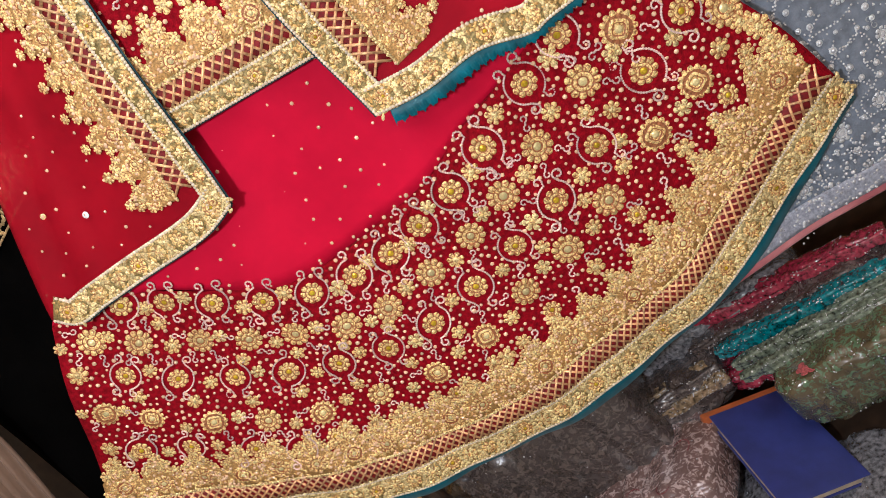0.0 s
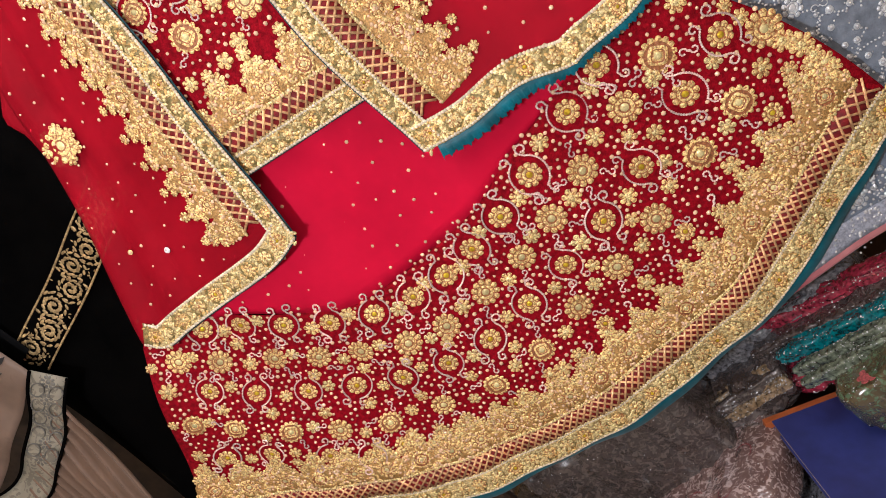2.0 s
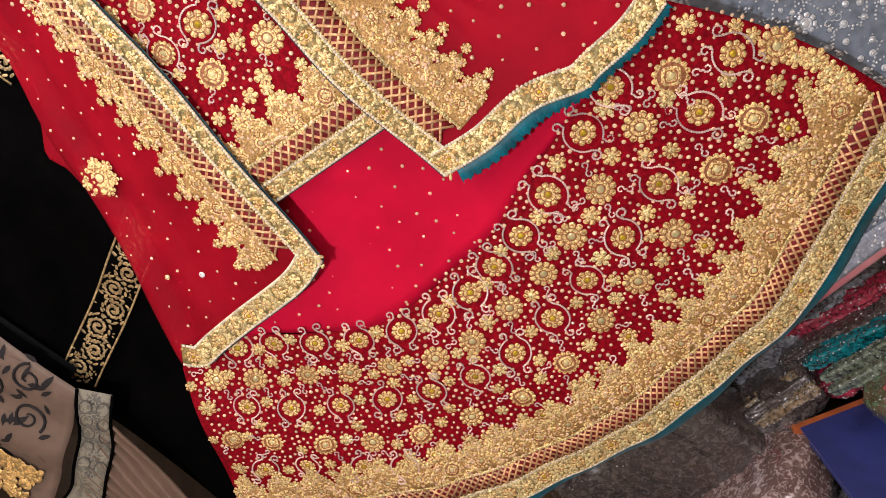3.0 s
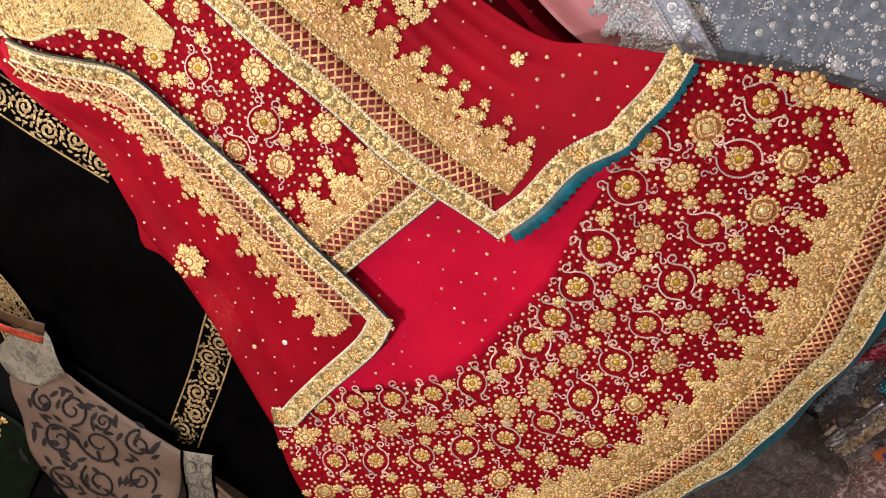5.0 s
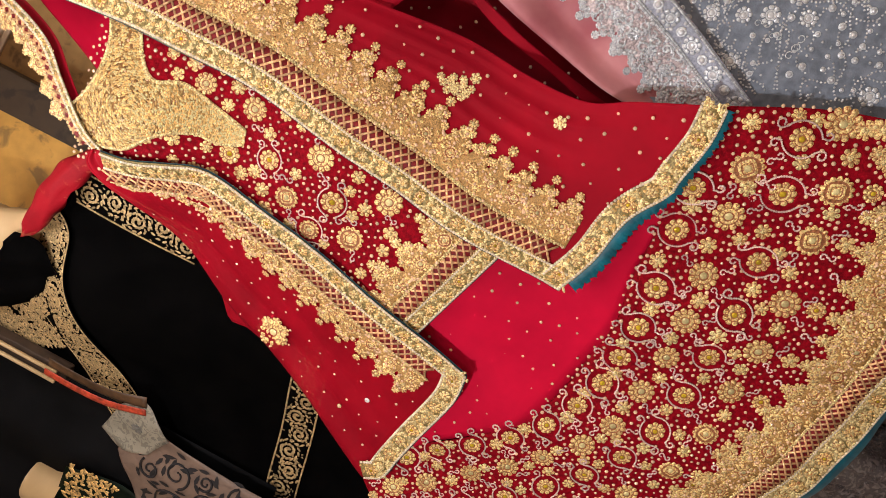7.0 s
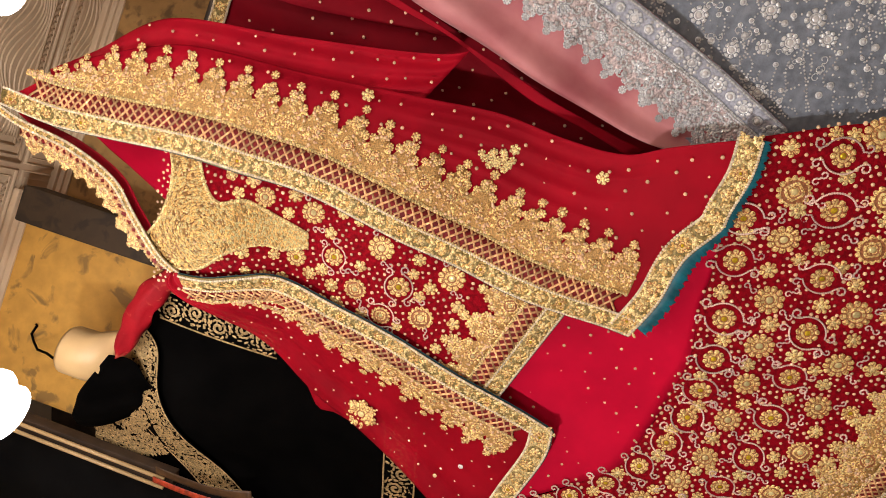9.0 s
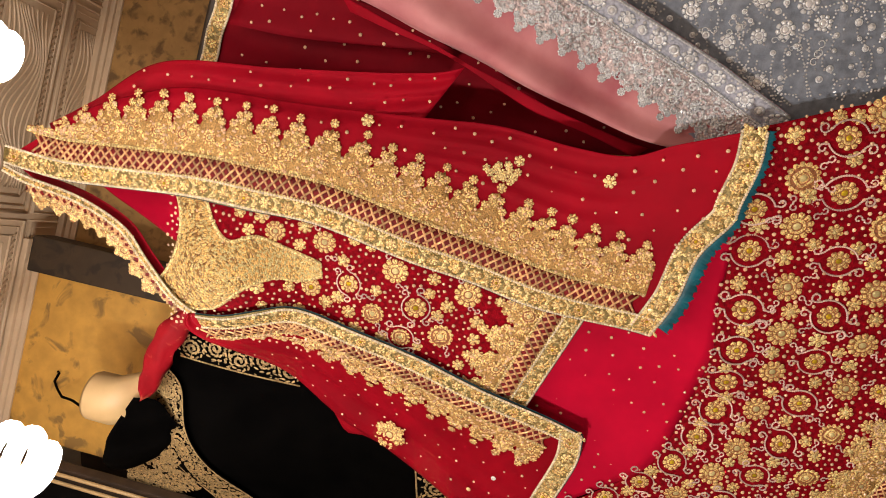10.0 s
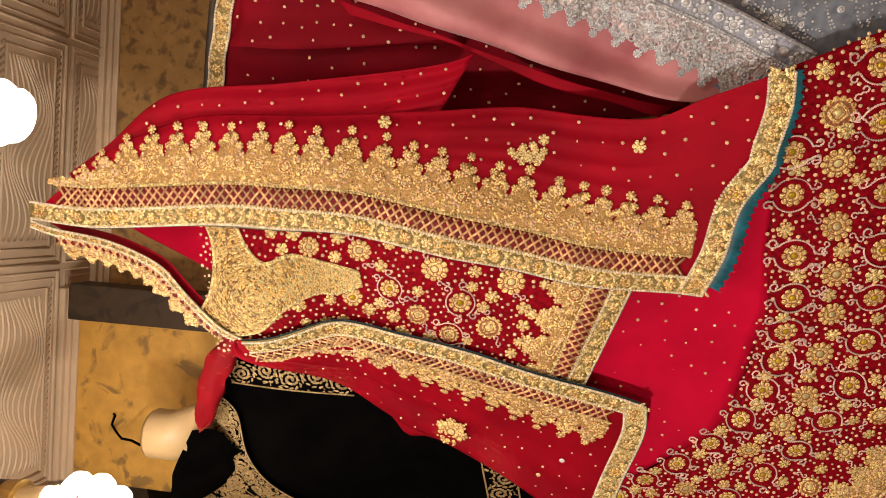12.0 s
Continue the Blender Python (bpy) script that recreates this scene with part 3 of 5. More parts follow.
def dense_band(curve, depth, parent, sg, w0, body, peak, lift, u0=0.0, u1=1.0, period=0.062, gold=None, base=None, flower=None, jewel=None, taper=0.0):
    """Close-set gold work that ends in a row of flowered points."""
    gold, base, flower = gold or GOLD, base or GOLD_BASE, flower or BLOSSOM
    full_body, full_peak = body, peak
    ln = curve.length * (u1 - u0)
    n = max(1, round(ln / period))

    def grow(u):
        return 1.0 if not taper else max(0.12, min(1.0, (u - u0) / taper))

    def jag(u):
        q = (u - u0) / (u1 - u0) * n
        return full_body * (grow(u) - 1) + grow(u) * peak * 0.85 * (1 - abs(2 * (q % 1) - 1)) ** 0.85 - 0.004

    band = strip("gold_work", curve, sg * w0, sg * (w0 + body), depth, lift, base, parent, "dense gold embroidery with flowered points", u0, u1, n * 8, 3,
                 edge=lambda u: sg * jag(u))
    ovals, beads = [], []
    for i in range(n):
        u = u0 + (u1 - u0) * (i + 0.5) / n
        p, t, nn = edge_frame(curve, u)
        ang = math.atan2(t[1], t[0])
        body, peak = full_body * grow(u), full_peak * grow(u)
        q = p + nn * sg * (w0 + body * 0.62)
        place("point_medallion", jewel or (ROSETTE if i % 3 else ROSETTE_SQ), band, depth, q[0], q[1], rng.uniform(0, 6), period * 0.27 * (0.4 + 0.6 * grow(u)), lift + 0.002)
        for du, dw, s in ((0, body + peak * 0.86, 0.18), (-0.17, body + peak * 0.50, 0.15), (0.17, body + peak * 0.50, 0.15),
                          (-0.34, body + peak * 0.24, 0.15), (0.36, body + peak * 0.18, 0.15), (0.02, body + peak * 0.34, 0.15)):
            q = p + t * du * period + nn * sg * (w0 + dw * rng.uniform(0.96, 1.03))
            place("point_flower", flower, band, depth, q[0], q[1], rng.uniform(0, 6), period * s * rng.uniform(0.9, 1.15) * (0.5 + 0.5 * grow(u)), lift + 0.001)
    body, peak = full_body, full_peak
    count = int(ln * body / (0.0085 ** 2) * 1.7)
    for i in range(count):
        u = u0 + (u1 - u0) * rng.random()
        w = w0 + rng.random() * max(0.006, body + jag(u))
        p, t, nn = edge_frame(curve, u)
        q = p + nn * sg * w
        s = rng.uniform(0.0042, 0.0085)
        if rng.random() < 0.6:
            ovals.append(flat_pose(depth, q, rng.uniform(0, 6.3), s, s, 0.0045, lift))
        else:
            beads.append(on_cloth(depth, q[0], q[1], 0, s * 0.42, lift + 0.002))
    scatter("leaf_stitching", OVAL, ovals, gold, band)
    scatter("bead_filling", BEAD, beads, SEQUIN if gold is GOLD else PEARL, band)
    n = int(ln / 0.0052)
    rim = []
    for i in range(n):
        p = beside(curve, u0 + (u1 - u0) * (i + 0.5) / n, sg * (w0 + 0.002))
        rim.append(on_cloth(depth, p[0], p[1], 0, 0.003, lift + 0.001))
    scatter("beaded_rim", BEAD, rim, GOLD_PALE if gold is GOLD else PEARL, band)
    return band


def sprinkle(name, depth, inside, count, gap, r0, r1, mat, parent, lift, box, avoid=()):
    """Sequins scattered with a least distance between them."""
    poses, taken = [], {}
    cell = gap
    tries = 0
    while len(poses) < count and tries < count * 30:
        tries += 1
        x, z = rng.uniform(box[0], box[2]), rng.uniform(box[1], box[3])
        if not inside(x, z):
            continue
        key = (int(x // cell), int(z // cell))
        near = [q for i in (-1, 0, 1) for j in (-1, 0, 1) for q in taken.get((key[0] + i, key[1] + j), ())]
        if any((x - a) ** 2 + (z - b) ** 2 < gap * gap for a, b in near):
            continue
        if any((x - a) ** 2 + (z - b) ** 2 < r * r for a, b, r in avoid):
            continue
        taken.setdefault(key, []).append((x, z))
        poses.append(on_cloth(depth, x, z, 0, rng.uniform(r0, r1), lift))
    return scatter(name, BEAD, poses, mat, parent)


# ---------------------------------------------------------------- red skirt
HEM = spline([(-1.08, 1.06), (-0.93, 0.94), (-0.80, 0.835), (-0.656, 0.738), (-0.55, 0.688), (-0.436, 0.649), (-0.313, 0.622), (-0.186, 0.606),
              (-0.054, 0.602), (0.072, 0.615), (0.2, 0.655), (0.300, 0.694), (0.362, 0.721), (0.413, 0.735)])
YOKE = spline([(-0.76, 1.42), (-0.657, 1.375), (-0.586, 1.328), (-0.491, 1.227), (-0.426, 1.178), (-0.343, 1.150), (-0.234, 1.136), (-0.141, 1.134),
               (-0.044, 1.150), (0.048, 1.156), (0.147, 1.172), (0.22, 1.19), (0.285, 1.20)])
WAIST = spline([(-0.70, 1.46), (-0.45, 1.50), (-0.22, 1.50), (-0.08, 1.43), (0.04, 1.29), (0.15, 1.225), (0.275, 1.215)])


def skirt_bulge(u, v):
    b = 0.03 * math.sin(math.pi * v)
    return (b * smooth01((u - 0.8) / 0.2) - 0.25 * b * smooth01((0.15 - u) / 0.15), 0)


skirt = thing("lehenga_skirt", (-0.2, 0.97, 0.6), "flared red bridal skirt with gold medallions, spread over folded cloth", "skirt")
sheet("skirt_yoke", WAIST, YOKE, depth_skirt, 60, 14, RED, skirt, "plain crimson chiffon upper part", wave=lambda u, v: 0.004 * math.sin(u * 23 + v * 3))
panel = sheet("skirt_panel", YOKE, HEM, depth_skirt, 140, 50, RED_NET, skirt, "dark red embroidered net", bulge=skirt_bulge, lift=0.001)
strip("teal_lining", HEM, 0.02, -0.014, depth_skirt, -0.008, TEAL, skirt, "teal satin lining showing under the hem", 0.2, 1.0, 120, 2,
      edge=lambda u: -0.012 * (0.5 + 0.5 * math.sin(u * 24)) * smooth01((u - 0.2) / 0.1))
gold_band(HEM, depth_skirt, skirt, 1, 0.0, 0.052, 0.004)
lattice_band(HEM, depth_skirt, skirt, 1, 0.052, 0.092, 0.004, 0.012, 0.997)
dense_band(HEM, depth_skirt, skirt, 1, 0.092, 0.05, 0.05, 0.004, period=0.075)

used = []


def shrink(x):
    return float(np.interp(x, [-0.85, -0.3, 0.2], [0.83, 0.90, 1.0]))


def row(pts, step, first, last, meshes, size, curls, parent, tilt_to=(-0.22, 1.9)):
    g = by_index(pts, step)
    for i in range(first, last + 1):
        x, z = g(i)
        x, z = x + rng.uniform(-0.004, 0.004), z + rng.uniform(-0.004, 0.004)
        ang = math.atan2(tilt_to[1] - z, tilt_to[0] - x) - math.pi / 2
        s = size * rng.uniform(0.93, 1.06) * shrink(x)
        me = meshes[rng.randrange(len(meshes))]
        place("medallion", me, parent, depth_skirt, x, z, ang + rng.uniform(-0.3, 0.3), s, 0.003)
        used.append((x, z, s * 1.12))
        if curls == 2:
            a = ang + rng.uniform(-0.2, 0.2) - 0.5
            for k in (0, 1):
                place("flourish", FLOURISH_B if k else FLOURISH, parent, depth_skirt, x, z, a, s * 1.12, 0.003)
            used.append((x, z, s * 1.55))
        elif curls == 1:
            for a in (1.0, 2.6, -1.2, -2.3):
                if rng.random() < 0.25:
                    continue
                d = s * 1.5
                q = (x + d * math.cos(ang + a), z + d * math.sin(ang + a))
                place("squiggle", SQUIGGLE, parent, depth_skirt, q[0], q[1], ang + a + rng.uniform(0.2, 1.2), s * 0.56, 0.003)
                used.append((q[0], q[1], s * 0.48))
        if i < last:
            xn, zn = g(i + 0.5)
            up = 0.012 if i % 2 else -0.010
            px, pz = xn - math.sin(ang) * up, zn + math.cos(ang) * up
            place("small_flower", BLOSSOM if i % 3 else BLOSSOM_PALE, parent, depth_skirt, px, pz, rng.uniform(0, 6), 0.0165 * rng.uniform(0.88, 1.12) * shrink(x), 0.003)
            used.append((px, pz, 0.018))


ROW_1 = [(0.156, 1.145), (-0.042, 1.107), (-0.213, 1.086), (-0.348, 1.106), (-0.482, 1.187), (-0.598, 1.309), (-0.69, 1.39)]
ROW_2 = [(0.227, 1.081), (0.017, 1.043), (-0.168, 1.01), (-0.352, 1.024), (-0.501, 1.105), (-0.624, 1.222), (-0.744, 1.355)]
ROW_3 = [(0.308, 1.036), (0.08, 0.972), (-0.126, 0.94), (-0.323, 0.945), (-0.498, 1.013), (-0.643, 1.13), (-0.757, 1.275), (-0.872, 1.402)]
ROW_4 = [(0.249, 0.936), (0.033, 0.892), (-0.176, 0.863), (-0.394, 0.872), (-0.601, 0.969), (-0.739, 1.1), (-0.847, 1.254)]
row(ROW_1, 2, 0, 11, [ROSETTE_Y], 0.0225, 2, skirt)
row(ROW_2, 2, 0, 12, [ROSETTE, ROSETTE, ROSETTE_SQ], 0.0295, 1, skirt)
row(ROW_3, 2, 0, 12, [ROSETTE_Y], 0.0225, 2, skirt)
row(ROW_4, 2, 0, 12, [ROSETTE, ROSETTE_SQ], 0.030, 1, skirt)
row([(-0.684, 0.944), (-0.811, 1.096), (-0.926, 1.215)], 2, 0, 3, [ROSETTE_Y], 0.0225, 2, skirt)
# short run of flourishes and flowers between the last full row and the gold work
g4 = by_index(ROW_4, 2)
for i in range(0, 25):
    x, z = g4(i * 0.5)
    ang = math.atan2(1.9 - z, -0.22 - x)
    d = 0.058 + 0.012 * (i % 2)
    px, pz = x - d * math.cos(ang), z - d * math.sin(ang)
    if px < -0.66:
        continue
    if i % 2:
        place("squiggle", SQUIGGLE, skirt, depth_skirt, px, pz, ang + rng.uniform(-0.5, 0.5), 0.019, 0.003)
    else:
        place("small_flower", BLOSSOM5 if i % 4 else ROSETTE_Y, skirt, depth_skirt, px, pz, rng.uniform(0, 6), 0.0175, 0.003)
    used.append((px, pz, 0.018))
# half-hidden flowers down the folded side edges
for x, z, s in ((0.374, 0.905, 0.016), (0.380, 0.868, 0.014), (0.368, 0.945, 0.014), (0.358, 0.985, 0.015), (0.335, 1.06, 0.013), (0.352, 0.99, 0.03), (0.372, 0.93, 0.02), (0.294, 1.12, 0.017), (0.36, 0.895, 0.016), (0.31, 0.95, 0.017),
                (0.335, 0.915, 0.014), (0.358, 0.955, 0.018), (0.377, 0.885, 0.017), (0.345, 0.875, 0.018), (0.362, 0.86, 0.02), (0.32, 0.88, 0.015), (0.34, 1.03, 0.014), (-0.808, 1.334, 0.0185), (-0.913, 1.205, 0.018), (-0.872, 1.285, 0.012), (-0.955, 1.185, 0.011), (-0.985, 1.145, 0.012), (-0.785, 1.385, 0.012), (-0.90, 1.165, 0.013), (-0.79, 1.05, 0.012), (-0.72, 0.985, 0.012)):
    place("edge_flower", ROSETTE if s > 0.021 else BLOSSOM, skirt, depth_skirt, x, z, rng.uniform(0, 6), s, 0.003)
    used.append((x, z, s * 1.1))
# small flowers between the rows
for a, b in ((ROW_1, ROW_2), (ROW_2, ROW_3), (ROW_3, ROW_4)):
    ga, gb = by_index(a, 2), by_index(b, 2)
    for i in range(0, 12):
        p = (ga(i + 0.45) + gb(i + 0.55)) / 2 + np.array([rng.uniform(-0.006, 0.006), rng.uniform(-0.006, 0.006)])
        if all((p[0] - x) ** 2 + (p[1] - z) ** 2 > (0.013 + r * 0.7) ** 2 for x, z, r in used):
            place("small_flower", BLOSSOM5, skirt, depth_skirt, p[0], p[1], rng.uniform(0, 6), 0.014, 0.003)
            used.append((p[0], p[1], 0.016))

yk = np.array([YOKE(i / 60) for i in range(61)])
hm = np.array([beside(HEM, i / 60, 0.15) for i in range(61)])


def in_panel(x, z):
    return np.interp(x, hm[:, 0], hm[:, 1]) < z < np.interp(x, yk[:, 0], yk[:, 1]) + 0.006 and -1.0 < x < np.interp(z, [0.9, 1.04, 1.12, 1.2], [0.37, 0.362, 0.325, 0.265]) and x > -0.765 - (1.4 - z) * 0.82


sprinkle("sequin_scatter", depth_skirt, in_panel, 1500, 0.0115, 0.0026, 0.0044, SEQUIN, panel, 0.003, (-1.0, 0.7, 0.4, 1.42), used)


def in_yoke(x, z):
    return np.interp(x, yk[:, 0], yk[:, 1]) + 0.01 < z < 1.46 and x < -0.09


sprinkle("sequin_scatter", depth_skirt, in_yoke, 130, 0.034, 0.0024, 0.0036, SEQUIN, skirt, 0.001, (-0.75, 1.13, 0.28, 1.46))
place("yoke_flower", BLOSSOM_PALE, skirt, depth_skirt, -0.357, 1.299, 0.3, 0.014, 0.002)


# ---------------------------------------------------------------- red long blouse
blouse = thing("long_blouse", (-0.17, 0.9, 1.38), "long red bridal blouse with solid gold bodice under a veil", "blouse")
B_LEFT = spline([(-0.235, 2.22), (-0.255, 2.12), (-0.275, 2.0), (-0.27, 1.85), (-0.30, 1.7), (-0.37, 1.469)])
B_RIGHT = spline([(0.05, 2.22), (0.05, 2.12), (0.06, 2.0), (0.05, 1.85), (0.03, 1.7), (-0.05, 1.367)])


def neck_cut(u, v):
    return (0, -0.05 * math.sin(math.pi * v) * (1 - u) ** 6)


sheet("blouse_front", B_LEFT, B_RIGHT, depth_blouse, 80, 40, RED_NET, blouse, "dark red embroidered net", bulge=neck_cut)
B_HEM = spline([(-0.37, 1.469), (-0.324, 1.454), (-0.114, 1.387), (-0.05, 1.367)])
gold_band(B_HEM, depth_blouse, blouse, 1, 0.0, 0.038, 0.003)
lattice_band(B_HEM, depth_blouse, blouse, 1, 0.038, 0.072, 0.003)
dense_band(B_HEM, depth_blouse, blouse, 1, 0.072, 0.035, 0.055, 0.003, period=0.065)
busy = []
for k, (x, z, s) in enumerate(((-0.047, 1.887, 0.023), (-0.122, 1.832, 0.019), (-0.174, 1.779, 0.023), (-0.073, 1.745, 0.026), (-0.143, 1.698, 0.022), (-0.198, 1.644, 0.026),
                               (-0.098, 1.605, 0.027), (-0.146, 1.905, 0.02), (-0.215, 1.72, 0.02), (-0.04, 1.98, 0.02), (-0.03, 1.69, 0.024))):
    place("medallion", (ROSETTE, ROSETTE_Y, ROSETTE_SQ)[k % 3], blouse, depth_blouse, x, z, k, s, 0.002)
    if k in (1, 4, 8):
        for turned in (FLOURISH, FLOURISH_B):
            place("flourish", turned, blouse, depth_blouse, x, z, 0.9 + k, s * 0.95, 0.002)
    elif k in (0, 2, 3, 5, 6, 9):
        place("squiggle", SQUIGGLE, blouse, depth_blouse, x + 0.034, z + 0.012, k, 0.016, 0.002)
        place("squiggle", SQUIGGLE, blouse, depth_blouse, x - 0.030, z - 0.016, k + 2, 0.014, 0.002)
    busy.append((x, z, s * 1.3))
for k in range(220):
    x, z = rng.uniform(-0.27, 0.0), rng.uniform(1.56, 2.05)
    if all((x - a) ** 2 + (z - b) ** 2 > (r + 0.011) ** 2 for a, b, r in busy):
        place("small_flower", BLOSSOM if k % 2 else BLOSSOM5, blouse, depth_blouse, x, z, k, rng.uniform(0.011, 0.015), 0.002)
        busy.append((x, z, 0.017))
sprinkle("sequin_scatter", depth_blouse, lambda x, z: True, 700, 0.0105, 0.0024, 0.004, SEQUIN, blouse, 0.002, (-0.3, 1.56, 0.03, 2.2), busy)

# gold bodice with a leaf-shaped point running down from it
bl = spline([(-0.225, 2.235), (-0.248, 2.16), (-0.222, 2.09), (-0.160, 2.03), (-0.132, 1.975), (-0.135, 1.93), (-0.118, 1.885)])
br = spline([(0.03, 2.20), (0.0, 2.13), (-0.045, 2.098), (-0.070, 2.06), (-0.055, 2.01), (-0.075, 1.945), (-0.092, 1.89)])
sheet("gold_bodice", bl, br, depth_blouse, 40, 24, BODICE, blouse, "bodice solid with gold stitching", bulge=neck_cut, lift=0.003)
ovals, beads = [], []
for k in range(4200):
    u, v = rng.random(), rng.random()
    p = bl(u) * (1 - v) + br(u) * v + np.array(neck_cut(u, v))
    s = rng.uniform(0.0026, 0.0056)
    if k % 5 < 3:
        ring = math.atan2(p[1] - 2.08, p[0] + 0.14) + math.pi / 2
        ovals.append(flat_pose(depth_blouse, p, ring + rng.uniform(-0.4, 0.4), s * 1.2, s, 0.0035, 0.004))
    else:
        beads.append(on_cloth(depth_blouse, p[0], p[1], 0, s * 0.5, 0.0045))
scatter("leaf_stitching", OVAL, ovals, GOLD_FINE, blouse)
scatter("bead_filling", BEAD, beads, CRYSTAL_W, blouse)
# beaded outline of the bodice
cord = []
for side in (bl, br):
    for k in range(75):
        p = side(k / 75)
        cord.append(on_cloth(depth_blouse, p[0], p[1], 0, 0.0044, 0.004))
for k in range(60):
    p = bl(0) * (1 - k / 59) + br(0) * k / 59 + np.array(neck_cut(0, k / 59))
    cord.append(on_cloth(depth_blouse, p[0], p[1], 0, 0.0036, 0.006))
scatter("cord_stitching", BEAD, cord, GOLD_PALE, blouse)


# ---------------------------------------------------------------- red veil over the blouse
veil = thing("bridal_veil", (-0.2, 0.86, 1.2), "sheer crimson veil with wide gold borders draped over the blouse", "veil")
RIN, LIN = spline(R_INNER), spline(L_INNER)
R_OUT = spline([(-0.017, 2.546), (0.034, 2.48), (0.098, 2.40), (0.150, 2.285), (0.176, 2.18), (0.186, 1.947), (0.197, 1.76), (0.207, 1.61), (0.199, 1.485), (0.206, 1.376), (0.246, 1.30), (0.300, 1.180)])
R_FOLD = spline([(0.06, 2.47), (0.115, 2.39), (0.204, 2.269), (0.233, 2.043), (0.261, 1.83), (0.278, 1.735), (0.295, 1.693)])
R_FOLD_IN = spline([(0.02, 2.44), (0.05, 2.38), (0.10, 2.26), (0.13, 2.043), (0.14, 1.90), (0.17, 1.80), (0.185, 1.755)])
R_BOT = spline([(-0.108, 1.262), (-0.029, 1.233), (0.06, 1.217), (0.129, 1.178), (0.165, 1.173), (0.237, 1.163), (0.299, 1.168)])
L_OUT = spline([(-0.258, 2.15), (-0.30, 2.17), (-0.338, 2.15), (-0.390, 2.065), (-0.448, 1.955), (-0.492, 1.885), (-0.522, 1.83), (-0.546, 1.76), (-0.576, 1.691), (-0.617, 1.61), (-0.666, 1.53), (-0.727, 1.425)])
L_BOT = spline([(-0.727, 1.42), (-0.70, 1.385), (-0.643, 1.374), (-0.566, 1.358), (-0.434, 1.330), (-0.36, 1.333)])


def bottom_fit(bot, flip):
    """Pulls the cloth's last stretch to the shape of its bottom edge."""
    def f(u, v):
        w = smooth01((u - 0.8) / 0.2)
        a, b = (bot(0), bot(1))
        straight = a * (1 - v) + b * v
        q = bot(v) - straight
        return (q[0] * w, q[1] * w)
    return f


def veil_crease(u, v):
    """Soft pressed folds that fan out from the gathered outer edge."""
    c = 0.0
    for at, lean, wide, h, start in ((0.74, 0.16, 0.030, 0.008, 0.30), (0.86, 0.05, 0.022, 0.007, 0.22), (0.66, 0.34, 0.026, 0.006, 0.42), (0.93, -0.10, 0.02, 0.006, 0.48), (0.80, -0.16, 0.024, 0.005, 0.55)):
        c += h * math.exp(-((v - at + lean * (u - 0.62)) / wide) ** 2) * smooth01((u - start) / 0.15) * smooth01((0.93 - u) / 0.15)
    return c


sheet("veil_right", RIN, R_OUT, depth_right, 130, 60, VEIL, veil, "sheer crimson chiffon fall", bulge=bottom_fit(R_BOT, False),
      wave=lambda u, v: smooth01((v - 0.80) / 0.18) * (0.006 + 0.006 * math.sin(v * 25 + u * 4)) * smooth01((u - 0.06) / 0.2) * (1 - 0.6 * smooth01((u - 0.4) / 0.5)) - 0.7 * veil_crease(u, v) * smooth01((u - 0.5) / 0.2), lift=0.002)
sheet("veil_turned_fold", R_FOLD_IN, R_FOLD, lambda x, z: depth_right(x, z) + 0.016, 60, 24, VEIL, veil, "crimson edge folded back under the fall",
      wave=lambda u, v: 0.004 * math.sin(v * 19 + u * 5) * smooth01((u - 0.1) / 0.3) + 0.012 * smooth01((u - 0.8) / 0.2) * v)
sheet("veil_left", L_OUT, LIN, depth_left, 90, 34, VEIL_SHEER, veil, "sheer crimson chiffon fall", bulge=bottom_fit(L_BOT, False),
      wave=lambda u, v: smooth01((0.5 - v) / 0.4) * 0.006 * math.sin(v * 26 + u * 4), lift=0.002)
gold_band(RIN, depth_right, veil, 1, 0.0, 0.037, 0.007)
lattice_band(RIN, depth_right, veil, 1, 0.037, 0.073, 0.007, 0.05, 0.962)
dense_band(RIN, depth_right, veil, 1, 0.073, 0.052, 0.05, 0.006, 0.03, 0.976, period=0.05, taper=0.16)
gold_band(R_BOT, depth_right, veil, 1, 0.0, 0.044, 0.008, edging=False)
strip("teal_facing", R_BOT, 0.01, -0.006, depth_right, 0.001, TEAL, veil, "teal facing with a frayed edge", 0.05, 1.0, 160, 2,
      edge=lambda u: -0.016 * (0.35 + 0.65 * smooth01((0.45 - abs(u - 0.2)) / 0.3)) - 0.0025 * math.sin(u * 170) - 0.002 * math.sin(u * 411))
gold_band(LIN, depth_left, veil, -1, 0.0, 0.034, 0.007)
lattice_band(LIN, depth_left, veil, -1, 0.034, 0.066, 0.007, 0.0, 0.93)
dense_band(LIN, depth_left, veil, -1, 0.066, 0.035, 0.048, 0.006, 0.02, 0.945, period=0.052, taper=0.45)
gold_band(L_BOT, depth_left, veil, 1, 0.0, 0.046, 0.008)
# the upper left fold that turns over the shoulder
L_UP = spline([(-0.021, 2.54), (-0.038, 2.491), (-0.054, 2.374), (-0.096, 2.288), (-0.161, 2.24), (-0.225, 2.18), (-0.25, 2.13)])
depth_up = lambda x, z: depth_blouse(x, z) - 0.016 + max(0, -0.05 - x) * 0.05
L_UP_OUT = spline([(-0.021, 2.545), (-0.062, 2.48), (-0.10, 2.385), (-0.155, 2.305), (-0.20, 2.238), (-0.238, 2.175), (-0.252, 2.132)])
sheet("veil_fold", L_UP_OUT, L_UP, lambda x, z: depth_up(x, z) + 0.02, 40, 8, VEIL, veil, "crimson fold over the shoulder")
